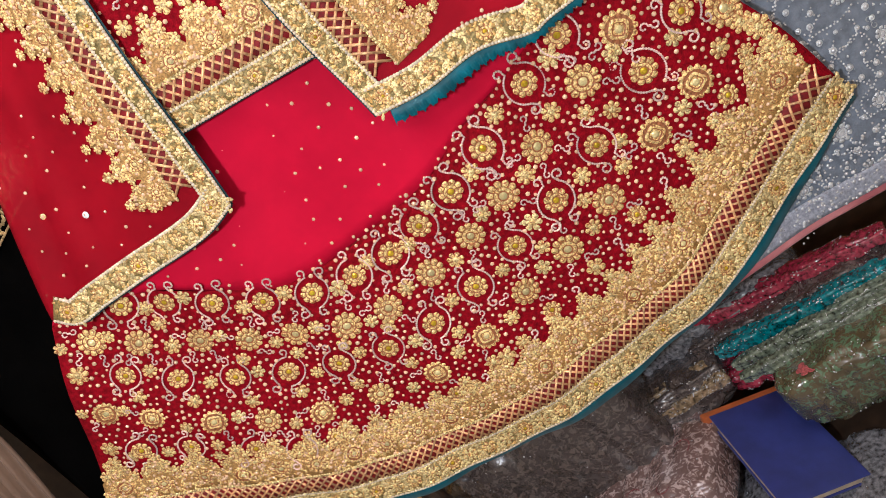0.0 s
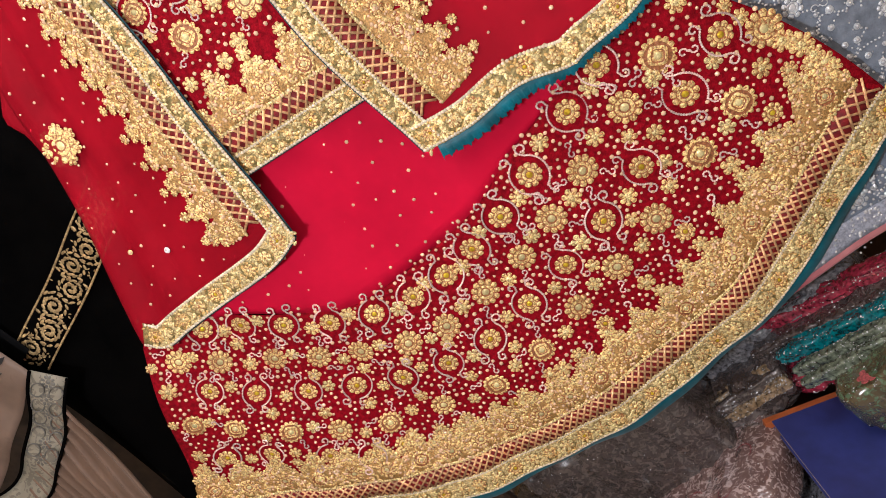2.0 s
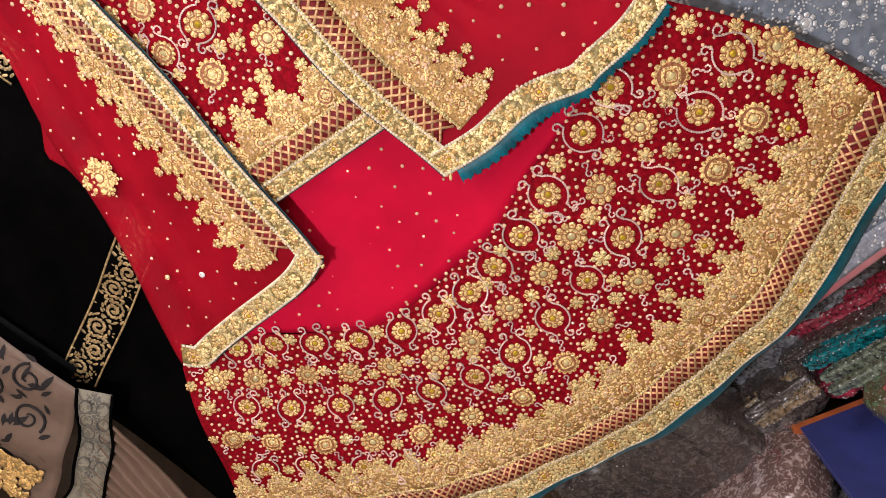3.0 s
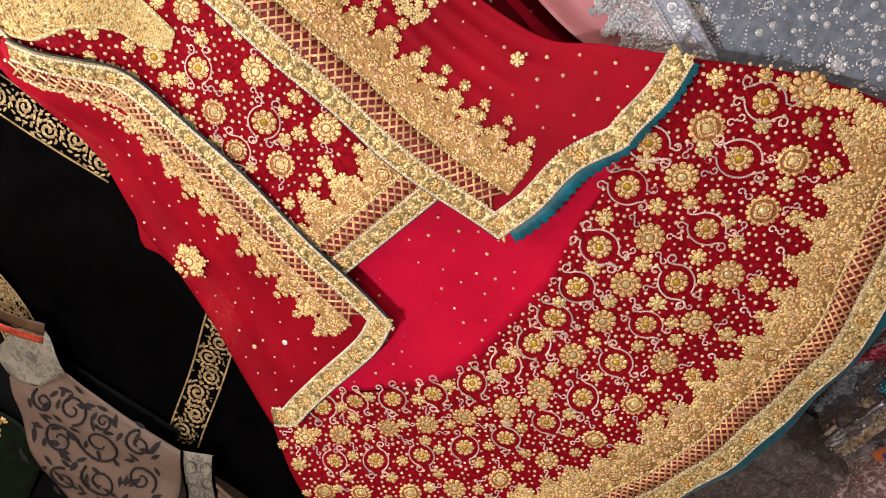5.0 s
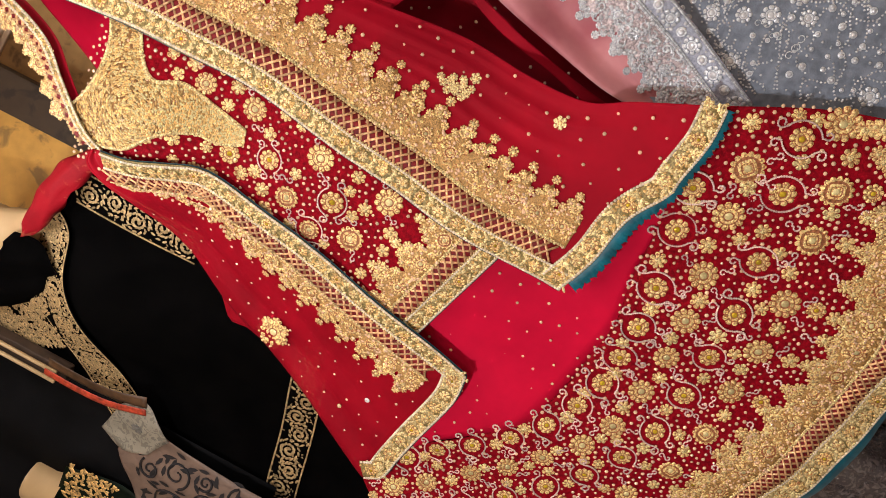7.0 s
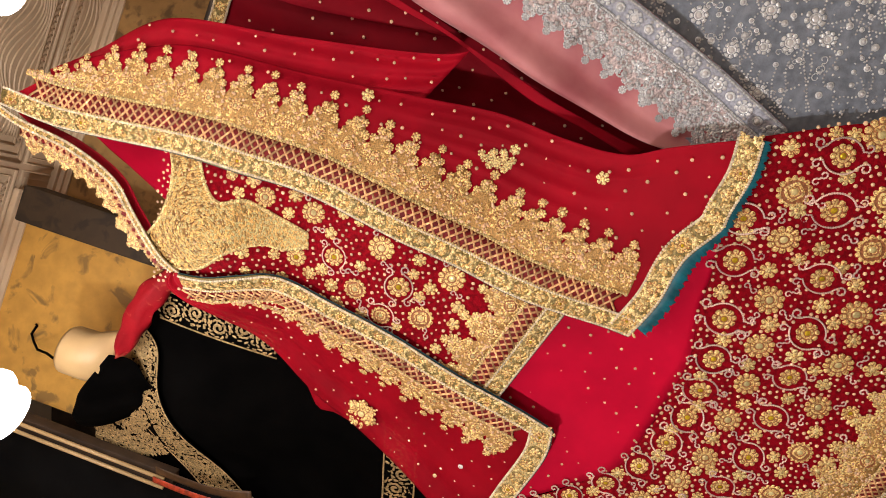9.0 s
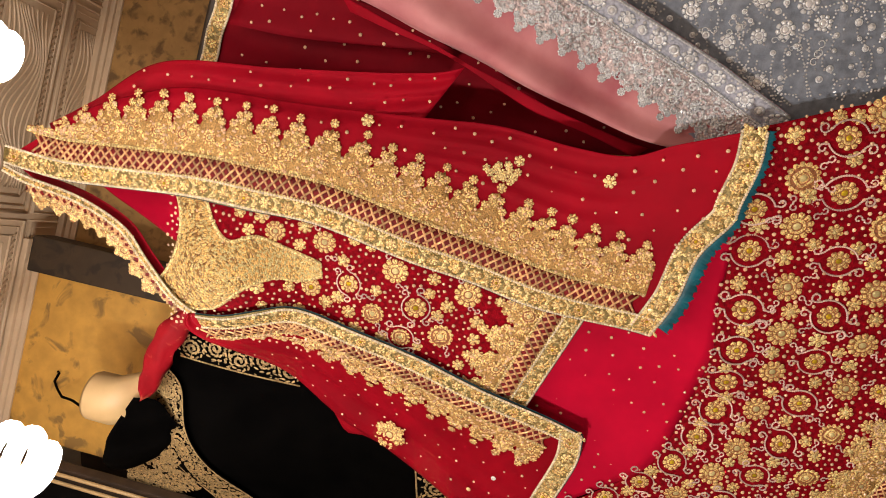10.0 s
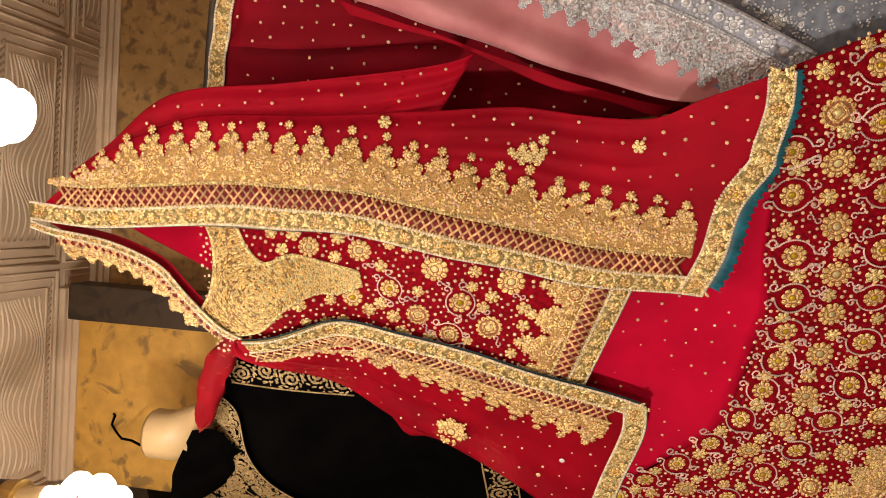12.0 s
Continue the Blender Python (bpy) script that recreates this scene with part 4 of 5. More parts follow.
gold_band(L_UP, depth_up, veil, -1, 0.0, 0.018, 0.004, edging=False)
lattice_band(L_UP, depth_up, veil, -1, 0.018, 0.034, 0.003, 0.1, 0.93)
dense_band(L_UP, depth_up, veil, -1, 0.034, 0.010, 0.018, 0.002, 0.12, 0.84, period=0.04)
sheet("veil_inside", spline([(-0.03, 2.5), (-0.06, 2.36), (-0.17, 2.2), (-0.26, 2.1)]), spline([(-0.02, 2.5), (0.0, 2.36), (0.02, 2.2), (0.03, 2.1)]),
      lambda x, z: 0.875 + 0.3 * abs(x + 0.07), 24, 12, RED, veil, "crimson inside of the veil at the neck")
sheet("veil_flap", spline([(-0.455, 1.95), (-0.505, 1.875), (-0.556, 1.834), (-0.552, 1.79), (-0.565, 1.73)]), spline([(-0.41, 1.90), (-0.44, 1.83), (-0.48, 1.79), (-0.50, 1.75), (-0.53, 1.70)]), lambda x, z: depth_left(x, z) + 0.014, 16, 8, VEIL_SHEER, veil, "turned-back flap of the veil")
for x, z, s in ((0.155, 1.397, 0.0125), (0.178, 1.846, 0.0125)):
    place("veil_flower", BLOSSOM_PALE, veil, depth_right, x, z, 0.5, s, 0.007)
for k in range(14):
    a = k * 2.4
    place("paisley_flower", BLOSSOM_PALE, veil, depth_right, 0.130 + 0.0042 * math.sqrt(k) * math.cos(a), 1.588 + 0.0095 * math.sqrt(k) * math.sin(a), a, 0.0078, 0.008)
place("paisley_tip", BLOSSOM_PALE, veil, depth_right, 0.155, 1.562, 0, 0.0105, 0.008)
place("veil_flower", ROSETTE, veil, depth_left, -0.512, 1.728, 0, 0.031, 0.006)
for k in range(7):
    a = 2 * math.pi * k / 7
    place("veil_flower", BLOSSOM, veil, depth_left, -0.512 + 0.026 * math.cos(a), 1.728 + 0.026 * math.sin(a), a, 0.013, 0.006)
place("mirror_sequin", MIRROR_STUD, veil, depth_left, -0.538, 1.487, 0, 0.0058, 0.006)
place("mirror_sequin", CREAM_STUD, veil, depth_left, -0.59, 1.535, 0, 0.005, 0.006)
ro = np.array([R_OUT(i / 50) for i in range(51)])[::-1]
lo = np.array([L_OUT(i / 50) for i in range(51)])[::-1]
sprinkle("sequin_scatter", depth_right, lambda x, z: np.interp(z, r_in[:, 1], r_in[:, 0]) + 0.16 < x < np.interp(z, ro[:, 1], ro[:, 0]) - 0.01, 110, 0.032, 0.0024, 0.004, SEQUIN, veil, 0.006, (0, 1.22, 0.3, 2.4))
fo = np.array([R_FOLD(i / 50) for i in range(51)])[::-1]
sprinkle("sequin_scatter", lambda x, z: depth_right(x, z) + 0.010, lambda x, z: np.interp(z, ro[:, 1], ro[:, 0]) + 0.008 < x < np.interp(z, fo[:, 1], fo[:, 0]) - 0.006, 26, 0.03, 0.0024, 0.0038, SEQUIN, veil, 0.006, (0.1, 1.74, 0.3, 2.35))
sprinkle("sequin_scatter", depth_left, lambda x, z: np.interp(z, lo[:, 1], lo[:, 0]) + 0.01 < x < np.interp(z, l_in[:, 1], l_in[:, 0]) - 0.14, 70, 0.034, 0.0022, 0.0034, SEQUIN, veil, 0.006, (-0.73, 1.4, -0.2, 2.1))


# ---------------------------------------------------------------- second veil hanging behind
back = thing("hanging_red_veil", (0.3, 1.06, 1.3), "red sheer veil with a gold end band, hung behind, alcove shade in its colour", "veil")
depth_back = lambda x, z: 1.075 + 0.015 * math.sin(x * 30 + z * 2) * smooth01((2.2 - z) / 0.3) + 0.003 * math.sin(x * 71)
BK_L, BK_R = spline([(0.12, 2.27), (0.12, 1.9), (0.14, 1.5), (0.17, 1.3)]), spline([(0.42, 2.19), (0.42, 1.9), (0.36, 1.6), (0.28, 1.3)])
# cloth and pleat take the darkened red in place of blocked light
sheet("veil_cloth", BK_L, BK_R, depth_back, 60, 40, RED_SHADED, back, "chiffon in soft folds, red darkened for the alcove shade")
sheet("veil_fold", spline([(0.372, 1.95), (0.335, 1.83), (0.302, 1.725), (0.262, 1.60), (0.222, 1.46), (0.20, 1.34)]), spline([(0.345, 1.93), (0.315, 1.80), (0.286, 1.70), (0.235, 1.585), (0.205, 1.46), (0.18, 1.36)]),
      lambda x, z: 1.012 + 0.004 * math.sin(z * 40), 30, 6, VEIL, back, "crimson fold lying along the pink net")
sheet("veil_pleat", spline([(0.275, 2.185), (0.272, 2.05), (0.285, 1.87), (0.295, 1.72)]), spline([(0.42, 2.14), (0.40, 2.0), (0.35, 1.86), (0.305, 1.73)]), lambda x, z: 1.052 + 0.008 * math.sin(x * 55 + z * 4), 24, 10, RED_SHADED, back, "upper pleat, red darkened for the alcove shade")
sprinkle("sequin_scatter", lambda x, z: 1.052 + 0.008 * math.sin(x * 55 + z * 4), lambda x, z: np.interp(z, [1.72, 1.87, 2.2], [0.30, 0.292, 0.28]) < x < np.interp(z, [1.73, 1.86, 2.0, 2.14], [0.30, 0.345, 0.395, 0.415]), 34, 0.03, 0.0026, 0.004, SEQUIN, back, 0.004, (0.27, 1.75, 0.42, 2.14))
BK_TOP = spline([(0.12, 2.275), (0.25, 2.245), (0.42, 2.195)])
gold_band(BK_TOP, depth_back, back, -1, 0.0, 0.036, 0.006, edging=False)
sprinkle("sequin_scatter", depth_back, lambda x, z: True, 80, 0.035, 0.0026, 0.004, SEQUIN, back, 0.004, (0.15, 1.35, 0.40, 2.18))

# ---------------------------------------------------------------- grey dress
grey = thing("grey_gown", (0.7, 1.0, 0.57), "smoke-grey net gown covered in silver flowers and pearls", "dress")
depth_grey = lambda x, z: 0.990 + 0.05 * max(0, 1.1 - z) + 0.05 * max(0, z - 1.25) + 0.005 * math.sin(x * 17 + z * 5) + 0.02 * max(0, x - 0.4)
sheet("gown_cloth", spline([(0.05, 0.60), (0.12, 0.9), (0.22, 1.3), (0.36, 1.75)]), spline([(1.0, 0.44), (1.0, 0.9), (1.0, 1.4), (1.0, 1.9)]), depth_grey, 60, 60, GREY, grey, "smoke-grey net")
grng = random.Random(11)
spots = []
tries = 0
while len(spots) < 520 and tries < 14000:
    tries += 1
    x, z = grng.uniform(0.2, 0.85), grng.uniform(0.58, 1.6)
    if x < np.interp(z, [0.5, 0.7, 0.75, 1.1, 1.2, 1.6], [0.05, 0.3, 0.40, 0.37, 0.3, 0.42]):
        continue
    big = len(spots) < 85
    r = grng.uniform(0.013, 0.018) if big else grng.uniform(0.0038, 0.0066)
    if all((x - a) ** 2 + (z - b) ** 2 > (r + q + 0.006) ** 2 for a, b, q in spots):
        spots.append((x, z, r))
        place("silver_flower" if big else "pearl_stud", S_BLOSSOM if big else S_PEARL, grey, depth_grey, x, z, grng.uniform(0, 6), r, 0.002)
for k in range(150):
    x, z = grng.uniform(0.3, 0.8), grng.uniform(0.6, 1.5)
    if k % 3 == 0 and x > np.interp(z, [0.5, 0.7, 0.75, 1.1, 1.2, 1.6], [0.05, 0.3, 0.42, 0.38, 0.32, 0.42]):
        place("silver_vine", S_VINE, grey, depth_grey, x, z, grng.uniform(0, 6), grng.uniform(0.012, 0.018), 0.0015)
# winding runs of tiny beads between the flowers
runs = []
for k in range(260):
    x, z, a = grng.uniform(0.28, 0.85), grng.uniform(0.58, 1.6), grng.uniform(0, 6.3)
    bend = grng.uniform(-0.5, 0.5)
    for q in range(22):
        a += bend * math.sin(q * 0.45)
        x, z = x + 0.0062 * math.cos(a), z + 0.0062 * math.sin(a)
        if z > 0.6 and x > np.interp(z, [0.5, 0.7, 0.75, 1.1, 1.2, 1.6], [0.05, 0.3, 0.38, 0.35, 0.28, 0.40]):
            runs.append(on_cloth(depth_grey, x, z, 0, 0.0021, 0.002))
scatter("bead_run", BEAD, runs, PEARL, grey, "winding lines of tiny silver beads")
sprinkle("silver_dots", depth_grey, lambda x, z: x > np.interp(z, [0.5, 0.7, 0.75, 1.1, 1.2, 1.6], [0.05, 0.3, 0.38, 0.35, 0.28, 0.38]), 1100, 0.0085, 0.0014, 0.0026, PEARL, grey, 0.002, (0.2, 0.56, 0.8, 1.6), spots)
G_HEM = spline([(0.04, 0.617), (0.217, 0.595), (0.36, 0.562), (0.7, 0.50), (1.0, 0.45)])
strip("pink_hem", G_HEM, -0.02, -0.004, depth_grey, 0.004, PINK, grey, "dusty pink hem piping", nu=60)
strip("silver_hem", G_HEM, -0.006, 0.036, depth_grey, 0.006, LAVENDER, grey, "silver-lavender beaded hem band", nu=60)
beads = [on_cloth(depth_grey, *beside(G_HEM, rng.random(), rng.uniform(-0.005, 0.10)), 0, rng.uniform(0.0018, 0.004), 0.006) for k in range(900)]
scatter("bead_filling", BEAD, beads, PEARL, grey)

# ---------------------------------------------------------------- pink veil on the grey gown
pink = thing("pink_veil", (0.35, 0.95, 1.2), "dusty pink net veil with silver border over the grey gown", "veil")
depth_pink = lambda x, z: 0.968 + 0.012 * math.sin(x * 23 - z * 9) + 0.006 * math.sin(z * 31)
S_IN = spline([(0.62, 1.86), (0.53, 1.64), (0.457, 1.45), (0.396, 1.296), (0.318, 1.130)])
P_OUT = spline([(0.42, 2.05), (0.367, 1.862), (0.298, 1.623), (0.252, 1.454), (0.225, 1.30), (0.24, 1.17)])
sheet("veil_cloth", P_OUT, S_IN, depth_pink, 60, 24, PINK, pink, "dusty pink net", wave=lambda u, v: 0.01 * math.sin(v * 17 + u * 6) * (1 - v))
strip("silver_band", S_IN, -0.0, -0.042, depth_pink, 0.006, LAVENDER, pink, "silver beaded band on grey", nu=80)
sb = []
for i in range(300):
    for w in (0.002, 0.040):
        p = beside(S_IN, (i + 0.5) / 300, -w)
        sb.append(on_cloth(depth_pink, p[0], p[1], 0, 0.0027, 0.007))
scatter("silver_rim", BEAD, sb, SILVER, pink)
for i in range(26):
    p = beside(S_IN, (i + 0.5) / 26, -0.021)
    place("band_flower", S_BLOSSOM if i % 2 else S_PEARL, pink, depth_pink, p[0], p[1], i, 0.016 if i % 2 else 0.009, 0.008)
dense_band(S_IN, depth_pink, pink, -1, 0.043, 0.062, 0.028, 0.006, 0.0, 0.97, period=0.042, gold=SILVER_ROSE, base=SILVER_ROSE, flower=S_BLOSSOM, jewel=S_BLOSSOM)

# corded scrolls and rim pearls on the silver border
for i in range(40):
    p = beside(S_IN, 0.01 + 0.95 * i / 39, -0.058 - 0.022 * (i % 3) + 0.006 * (i % 2))
    place("corded_scroll", SCROLL, pink, depth_pink, p[0], p[1], 1.1 * i, 0.019 + 0.003 * (i % 2), 0.010)
pearls = []
for i in range(420):
    p = beside(S_IN, rng.random(), -rng.uniform(0.046, 0.115))
    pearls.append(on_cloth(depth_pink, p[0], p[1], 0, rng.uniform(0.0022, 0.0042), 0.010))
for i in range(150):
    p = beside(S_IN, rng.random(), -rng.uniform(0.004, 0.038))
    pearls.append(on_cloth(depth_pink, p[0], p[1], 0, rng.uniform(0.002, 0.0042), 0.007))
scatter("pearl_scatter", BEAD, pearls, PEARL, pink)

# ---------------------------------------------------------------- black gown on a dress form
black = thing("black_gown", (-0.8, 1.03, 0.9), "black georgette gown with antique gold brocade bands on a dress form", "dress")
depth_black = lambda x, z: 1.03 - 0.05 * math.exp(-((x + 0.72) / 0.2) ** 2 - ((z - 2.15) / 0.2) ** 2) + 0.008 * math.sin(x * 19 + z * 3)
BL_L = spline([(-0.82, 2.43), (-0.93, 2.36), (-1.02, 2.15), (-1.08, 1.8), (-1.1, 1.4), (-1.15, 0.95)])
BL_R = spline([(-0.63, 2.40), (-0.52, 2.30), (-0.43, 2.27), (-0.38, 1.9), (-0.40, 1.4), (-0.55, 0.95)])
sheet("gown_body", BL_L, BL_R, depth_black, 60, 40, BLACK, black, "plain black georgette", wave=lambda u, v: 0.006 * math.sin(v * 30 + u * 3) * u)


def brocade(curve, wid, parent, lift=0.006, sg=1, close=22):
    band = strip("brocade_band", curve, 0.0, sg * wid, depth_black, lift, BLACK, parent, "black band woven with antique gold scrolls", nu=60)
    ln = curve.length
    bits, rim = [], []
    for i in range(int(ln / 0.004)):
        for w in (0.002, wid - 0.002):
            p = beside(curve, (i + 0.5) / int(ln / 0.004), sg * w)
            rim.append(on_cloth(depth_black, p[0], p[1], 0, 0.0027, lift + 0.001))
    n = max(2, int(ln / (wid * 0.62)))
    for i in range(n):
        p, t, nn = edge_frame(curve, (i + 0.5) / n)
        a0 = math.atan2(t[1], t[0])
        c0 = p + nn * sg * wid * (0.5 + 0.1 * (-1) ** i)
        for k in range(34):
            a = k * 0.5 + (math.pi if i % 2 else 0)
            r = wid * (0.04 + 0.0125 * k)
            q = c0 + r * np.array([math.cos(a + a0), math.sin(a + a0)])
            d = (q - p) @ nn * sg
            if 0.004 < d < wid - 0.004:
                bits.append(flat_pose(depth_black, q, a + a0 + 1.9, wid * 0.085, wid * 0.075, 0.002, lift + 0.0005))
    for k in range(n * close):
        q = beside(curve, rng.random(), sg * rng.uniform(0.006, wid - 0.006))
        bits.append(flat_pose(depth_black, q, rng.uniform(0, 6), wid * 0.045, wid * 0.04, 0.0018, lift + 0.0005))
    scatter("scroll_stitching", OVAL, bits, ANTIQUE, band)
    scatter("gold_rim", BEAD, rim, ANTIQUE, band)
    return band


brocade(spline([(-0.44, 2.275), (-0.443, 2.16), (-0.447, 2.05), (-0.45, 1.975)]), 0.082, black, sg=-1)
brocade(spline([(-0.55, 2.32), (-0.60, 2.268), (-0.708, 2.24), (-0.803, 2.169), (-0.917, 2.048), (-1.05, 1.90)]), 0.098, black, 0.016, sg=-1, close=190)
fa, fb = spline([(-1.01, 2.43), (-0.985, 2.333), (-0.91, 2.215)]), spline([(-0.865, 2.445), (-0.845, 2.37), (-0.775, 2.275)])
sheet("neck_panel", fa, fb, lambda x, z: depth_black(x, z) - 0.018, 14, 12, BLACK, black, "black neckline panel crowded with gold beads")
panel_bits = []
for k in range(1500):
    u, v = rng.random(), rng.random()
    q = fa(u) * (1 - v) + fb(u) * v
    if noise.noise(Vector((q[0] * 22, 0, q[1] * 22))) > -0.35:
        panel_bits.append(flat_pose(depth_black, q, rng.uniform(0, 6), 0.0055, 0.005, 0.003, 0.019))
scatter("bead_filling", OVAL, panel_bits, ANTIQUE, black)
brocade(spline([(-0.60, 1.695), (-0.648, 1.680), (-0.83, 1.655), (-1.03, 1.628)]), 0.082, black, 0.010, sg=1)

sheet("shoulder_yoke", spline([(-0.862, 2.44), (-0.845, 2.36), (-0.785, 2.27)]), spline([(-0.612, 2.355), (-0.635, 2.315), (-0.71, 2.25)]),
      lambda x, z: 0.886 + 0.085 * smooth01((2.42 - z) / 0.14) + 1.7 * (x + 0.69) ** 2 + 0.004 * math.sin(x * 70 + z * 20), 14, 26, BLACK, black, "sheer black shoulder yoke",
      bulge=lambda u, v: (0, 0.012 * math.sin(math.pi * v) * (1 - u)))
form = thing("dress_form", (-0.66, 1.02, 0.0), "cream dress form with a cut-off neck, under the black gown", "mannequin")
verts, faces = [], []
ringn = 20
prof = [(0.0, 2.466, 0.050, 0.050), (0.0, 2.478, 0.057, 0.057), (0.0, 2.470, 0.060, 0.060), (0.0, 2.42, 0.061, 0.061), (0.01, 2.37, 0.070, 0.068),
        (0.045, 2.33, 0.11, 0.04), (0.06, 2.22, 0.13, 0.03), (0.06, 1.6, 0.12, 0.03)]
for off, z, rx, ry in prof:
    for k in range(ringn):
        a = 2 * math.pi * k / ringn
        verts.append((-0.655 + rx * math.cos(a) - 0.02 * (z - 2.4), 0.955 + off * 2.6 + ry * math.sin(a), z))
for i in range(len(prof) - 1):
    for k in range(ringn):
        j = (k + 1) % ringn
        faces.append((i * ringn + k, i * ringn + j, (i + 1) * ringn + j, (i + 1) * ringn + k))
faces.append(tuple(range(ringn)))
part("torso", mesh_from("torso", verts, faces, CREAM_SKIN), None, form)
bm = bmesh.new()
bmesh.ops.create_cone(bm, cap_ends=True, segments=16, radius1=0.02, radius2=0.02, depth=1.62, matrix=Matrix.Translation((-0.655, 1.07, 0.81)))
bmesh.ops.create_cone(bm, cap_ends=True, segments=24, radius1=0.17, radius2=0.15, depth=0.03, matrix=Matrix.Translation((-0.655, 1.07, 0.015)))
part("stand", bm, WOOD_DARK, form, "dark pole on a round foot")

# sleeve end of the bridal blouse hanging over the black gown
verts, faces = [], []
SL = spline([(-0.335, 2.20), (-0.395, 2.25), (-0.46, 2.287), (-0.525, 2.31), (-0.585, 2.332), (-0.615, 2.337)])
for i in range(25):
    u = i / 24
    p, t, nn = edge_frame(SL, u)
    w = 0.013 + 0.019 * math.sin(math.pi * min(1, u * 1.0)) ** 0.6 + 0.003 * math.sin(u * 23)
    for k in range(12):
        a = 2 * math.pi * k / 12
        q = p + nn * w * math.cos(a)
        verts.append((q[0], 0.955 - 0.020 * math.sin(a) + 0.006 * math.sin(a * 4 + u * 11) + 0.003 * math.sin(a * 9 - u * 16), q[1]))
for i in range(24):
    for k in range(12):
        j = (k + 1) % 12
        faces.append((i * 12 + k, i * 12 + j, (i + 1) * 12 + j, (i + 1) * 12 + k))
faces.append(tuple(24 * 12 + k for k in range(12)))
SLEEVE = plate("red_sleeve_net", (0.26, 0.003, 0.008), (0.42, 0.10, 0.05), 26, 0.60, soft=0.16, detail=4.0)
SLEEVE.node_tree.nodes["Principled BSDF"].inputs["Specular IOR Level"].default_value = 0.15
part("sleeve", mesh_from("sleeve", verts, faces, SLEEVE), None, blouse, "sheer red net sleeve end")

# ---------------------------------------------------------------- printed gown
PRINT = plate("brown_vine_print", (0.175, 0.115, 0.08), (0.11, 0.07, 0.05), 18, 0.62, soft=0.2)
BROCADE_W = plate("cream_brocade", (0.27, 0.24, 0.175), (0.17, 0.15, 0.11), 55, 0.52)
BROWN = material("brown_crepe", (0.16, 0.095, 0.058), 0.6, vary=0.15, scale=10, bump=0.3, sheen=0.1)
printed = thing("printed_gown", (-1.2, 0.95, 0.5), "brown gown with black vine print, cream brocade waistband and pleated skirt", "dress")
depth_print = lambda x, z: 0.945 + 0.03 * smooth01((z - 1.8) / 0.3) + 0.006 * math.sin(x * 40 + z * 9)
sheet("bodice", spline([(-1.09, 2.0), (-1.24, 1.88), (-1.34, 1.68), (-1.32, 1.47)]), spline([(-0.955, 1.95), (-0.975, 1.86), (-0.99, 1.72), (-0.985, 1.56)]), depth_print, 30, 24, PRINT, printed, "brown cloth printed with black vines")
sheet("brocade_top", spline([(-1.06, 2.06), (-1.08, 1.99), (-1.05, 1.92)]), spline([(-0.945, 2.02), (-0.905, 1.955), (-0.97, 1.875)]), depth_print, 10, 16, BROCADE_W, printed, "cream brocade yoke", lift=0.006)
WB = spline([(-1.32, 1.475), (-1.24, 1.457), (-1.1, 1.50), (-0.975, 1.563)])
strip("waistband", WB, -0.07, 0.004, depth_print, 0.007, BROCADE_W, printed, "white brocade waistband with dark edging", nu=40)
for w in (-0.07, 0.004):
    e = [beside(WB, i / 30, w) for i in range(31)]
    v, f = tube([(q[0], depth_print(q[0], q[1]) - 0.009, q[1]) for q in e], 0.0035, 6)
    part("waistband_edging", mesh_from("edging", v, f, BLACK), None, printed)
sheet("pleated_skirt", spline([(-1.32, 1.41), (-1.45, 1.0), (-1.6, 0.5)]), spline([(-0.995, 1.49), (-1.06, 1.27), (-1.25, 0.5)]), depth_print, 20, 80, BROWN, printed, "brown pleated crepe skirt",
      wave=lambda u, v: 0.009 * math.sin(v * 75))
prng = random.Random(4)
LEAF = ([(-1, 0, 0), (-0.4, 0.42, 0.1), (0.4, 0.36, 0.1), (1.1, 0, 0), (0.4, -0.36, 0.1), (-0.4, -0.42, 0.1), (0, 0, 0.25)], [(0, 6, 1), (1, 6, 2), (2, 6, 3), (3, 6, 4), (4, 6, 5), (5, 6, 0)])
INK = material("black_print_ink", (0.012, 0.009, 0.009), 0.7, vary=0.4, scale=60)
INK_GREY = material("grey_brocade_figure", (0.13, 0.12, 0.10), 0.6, vary=0.3, scale=60)
leaves = []
for k, (x, z, r, a0) in enumerate(((-1.03, 1.66, 0.035, 0.4), (-1.10, 1.74, 0.06, 2.0), (-1.05, 1.83, 0.04, 3.6), (-1.16, 1.83, 0.05, 5.2), (-1.20, 1.70, 0.05, 1.2), (-1.13, 1.62, 0.04, 4.4), (-1.26, 1.78, 0.04, 0.2), (-1.03, 1.755, 0.022, 2.6), (-1.08, 1.90, 0.03, 1.0))):
    pts = []
    for q in range(26):
        a = a0 + q * 0.36
        rr = r * (1 - q / 30)
        px, pz = x + rr * math.cos(a), z + rr * math.sin(a)
        pts.append((px, depth_print(px, pz) - 0.003, pz))
    v, f = tube(pts, lambda t: 0.0036 * (1 - 0.4 * t), 5)
    part("vine", mesh_from("vine", v, f, INK), None, printed)
    for q in range(4):
        a = a0 + 1.4 * q
        leaves.append(flat_pose(depth_print, (x + 1.35 * r * math.cos(a), z + 1.35 * r * math.sin(a)), a + 1.2, 0.015, 0.013, 0.004, 0.002))
while len(leaves) < 75:
    x, z = prng.uniform(-1.28, -1.0), prng.uniform(1.60, 1.92)
    leaves.append(flat_pose(depth_print, (x, z), prng.uniform(0, 6.3), prng.uniform(0.012, 0.022), prng.uniform(0.012, 0.019), 0.003, 0.002))
scatter("printed_leaf", LEAF, leaves, INK, printed)
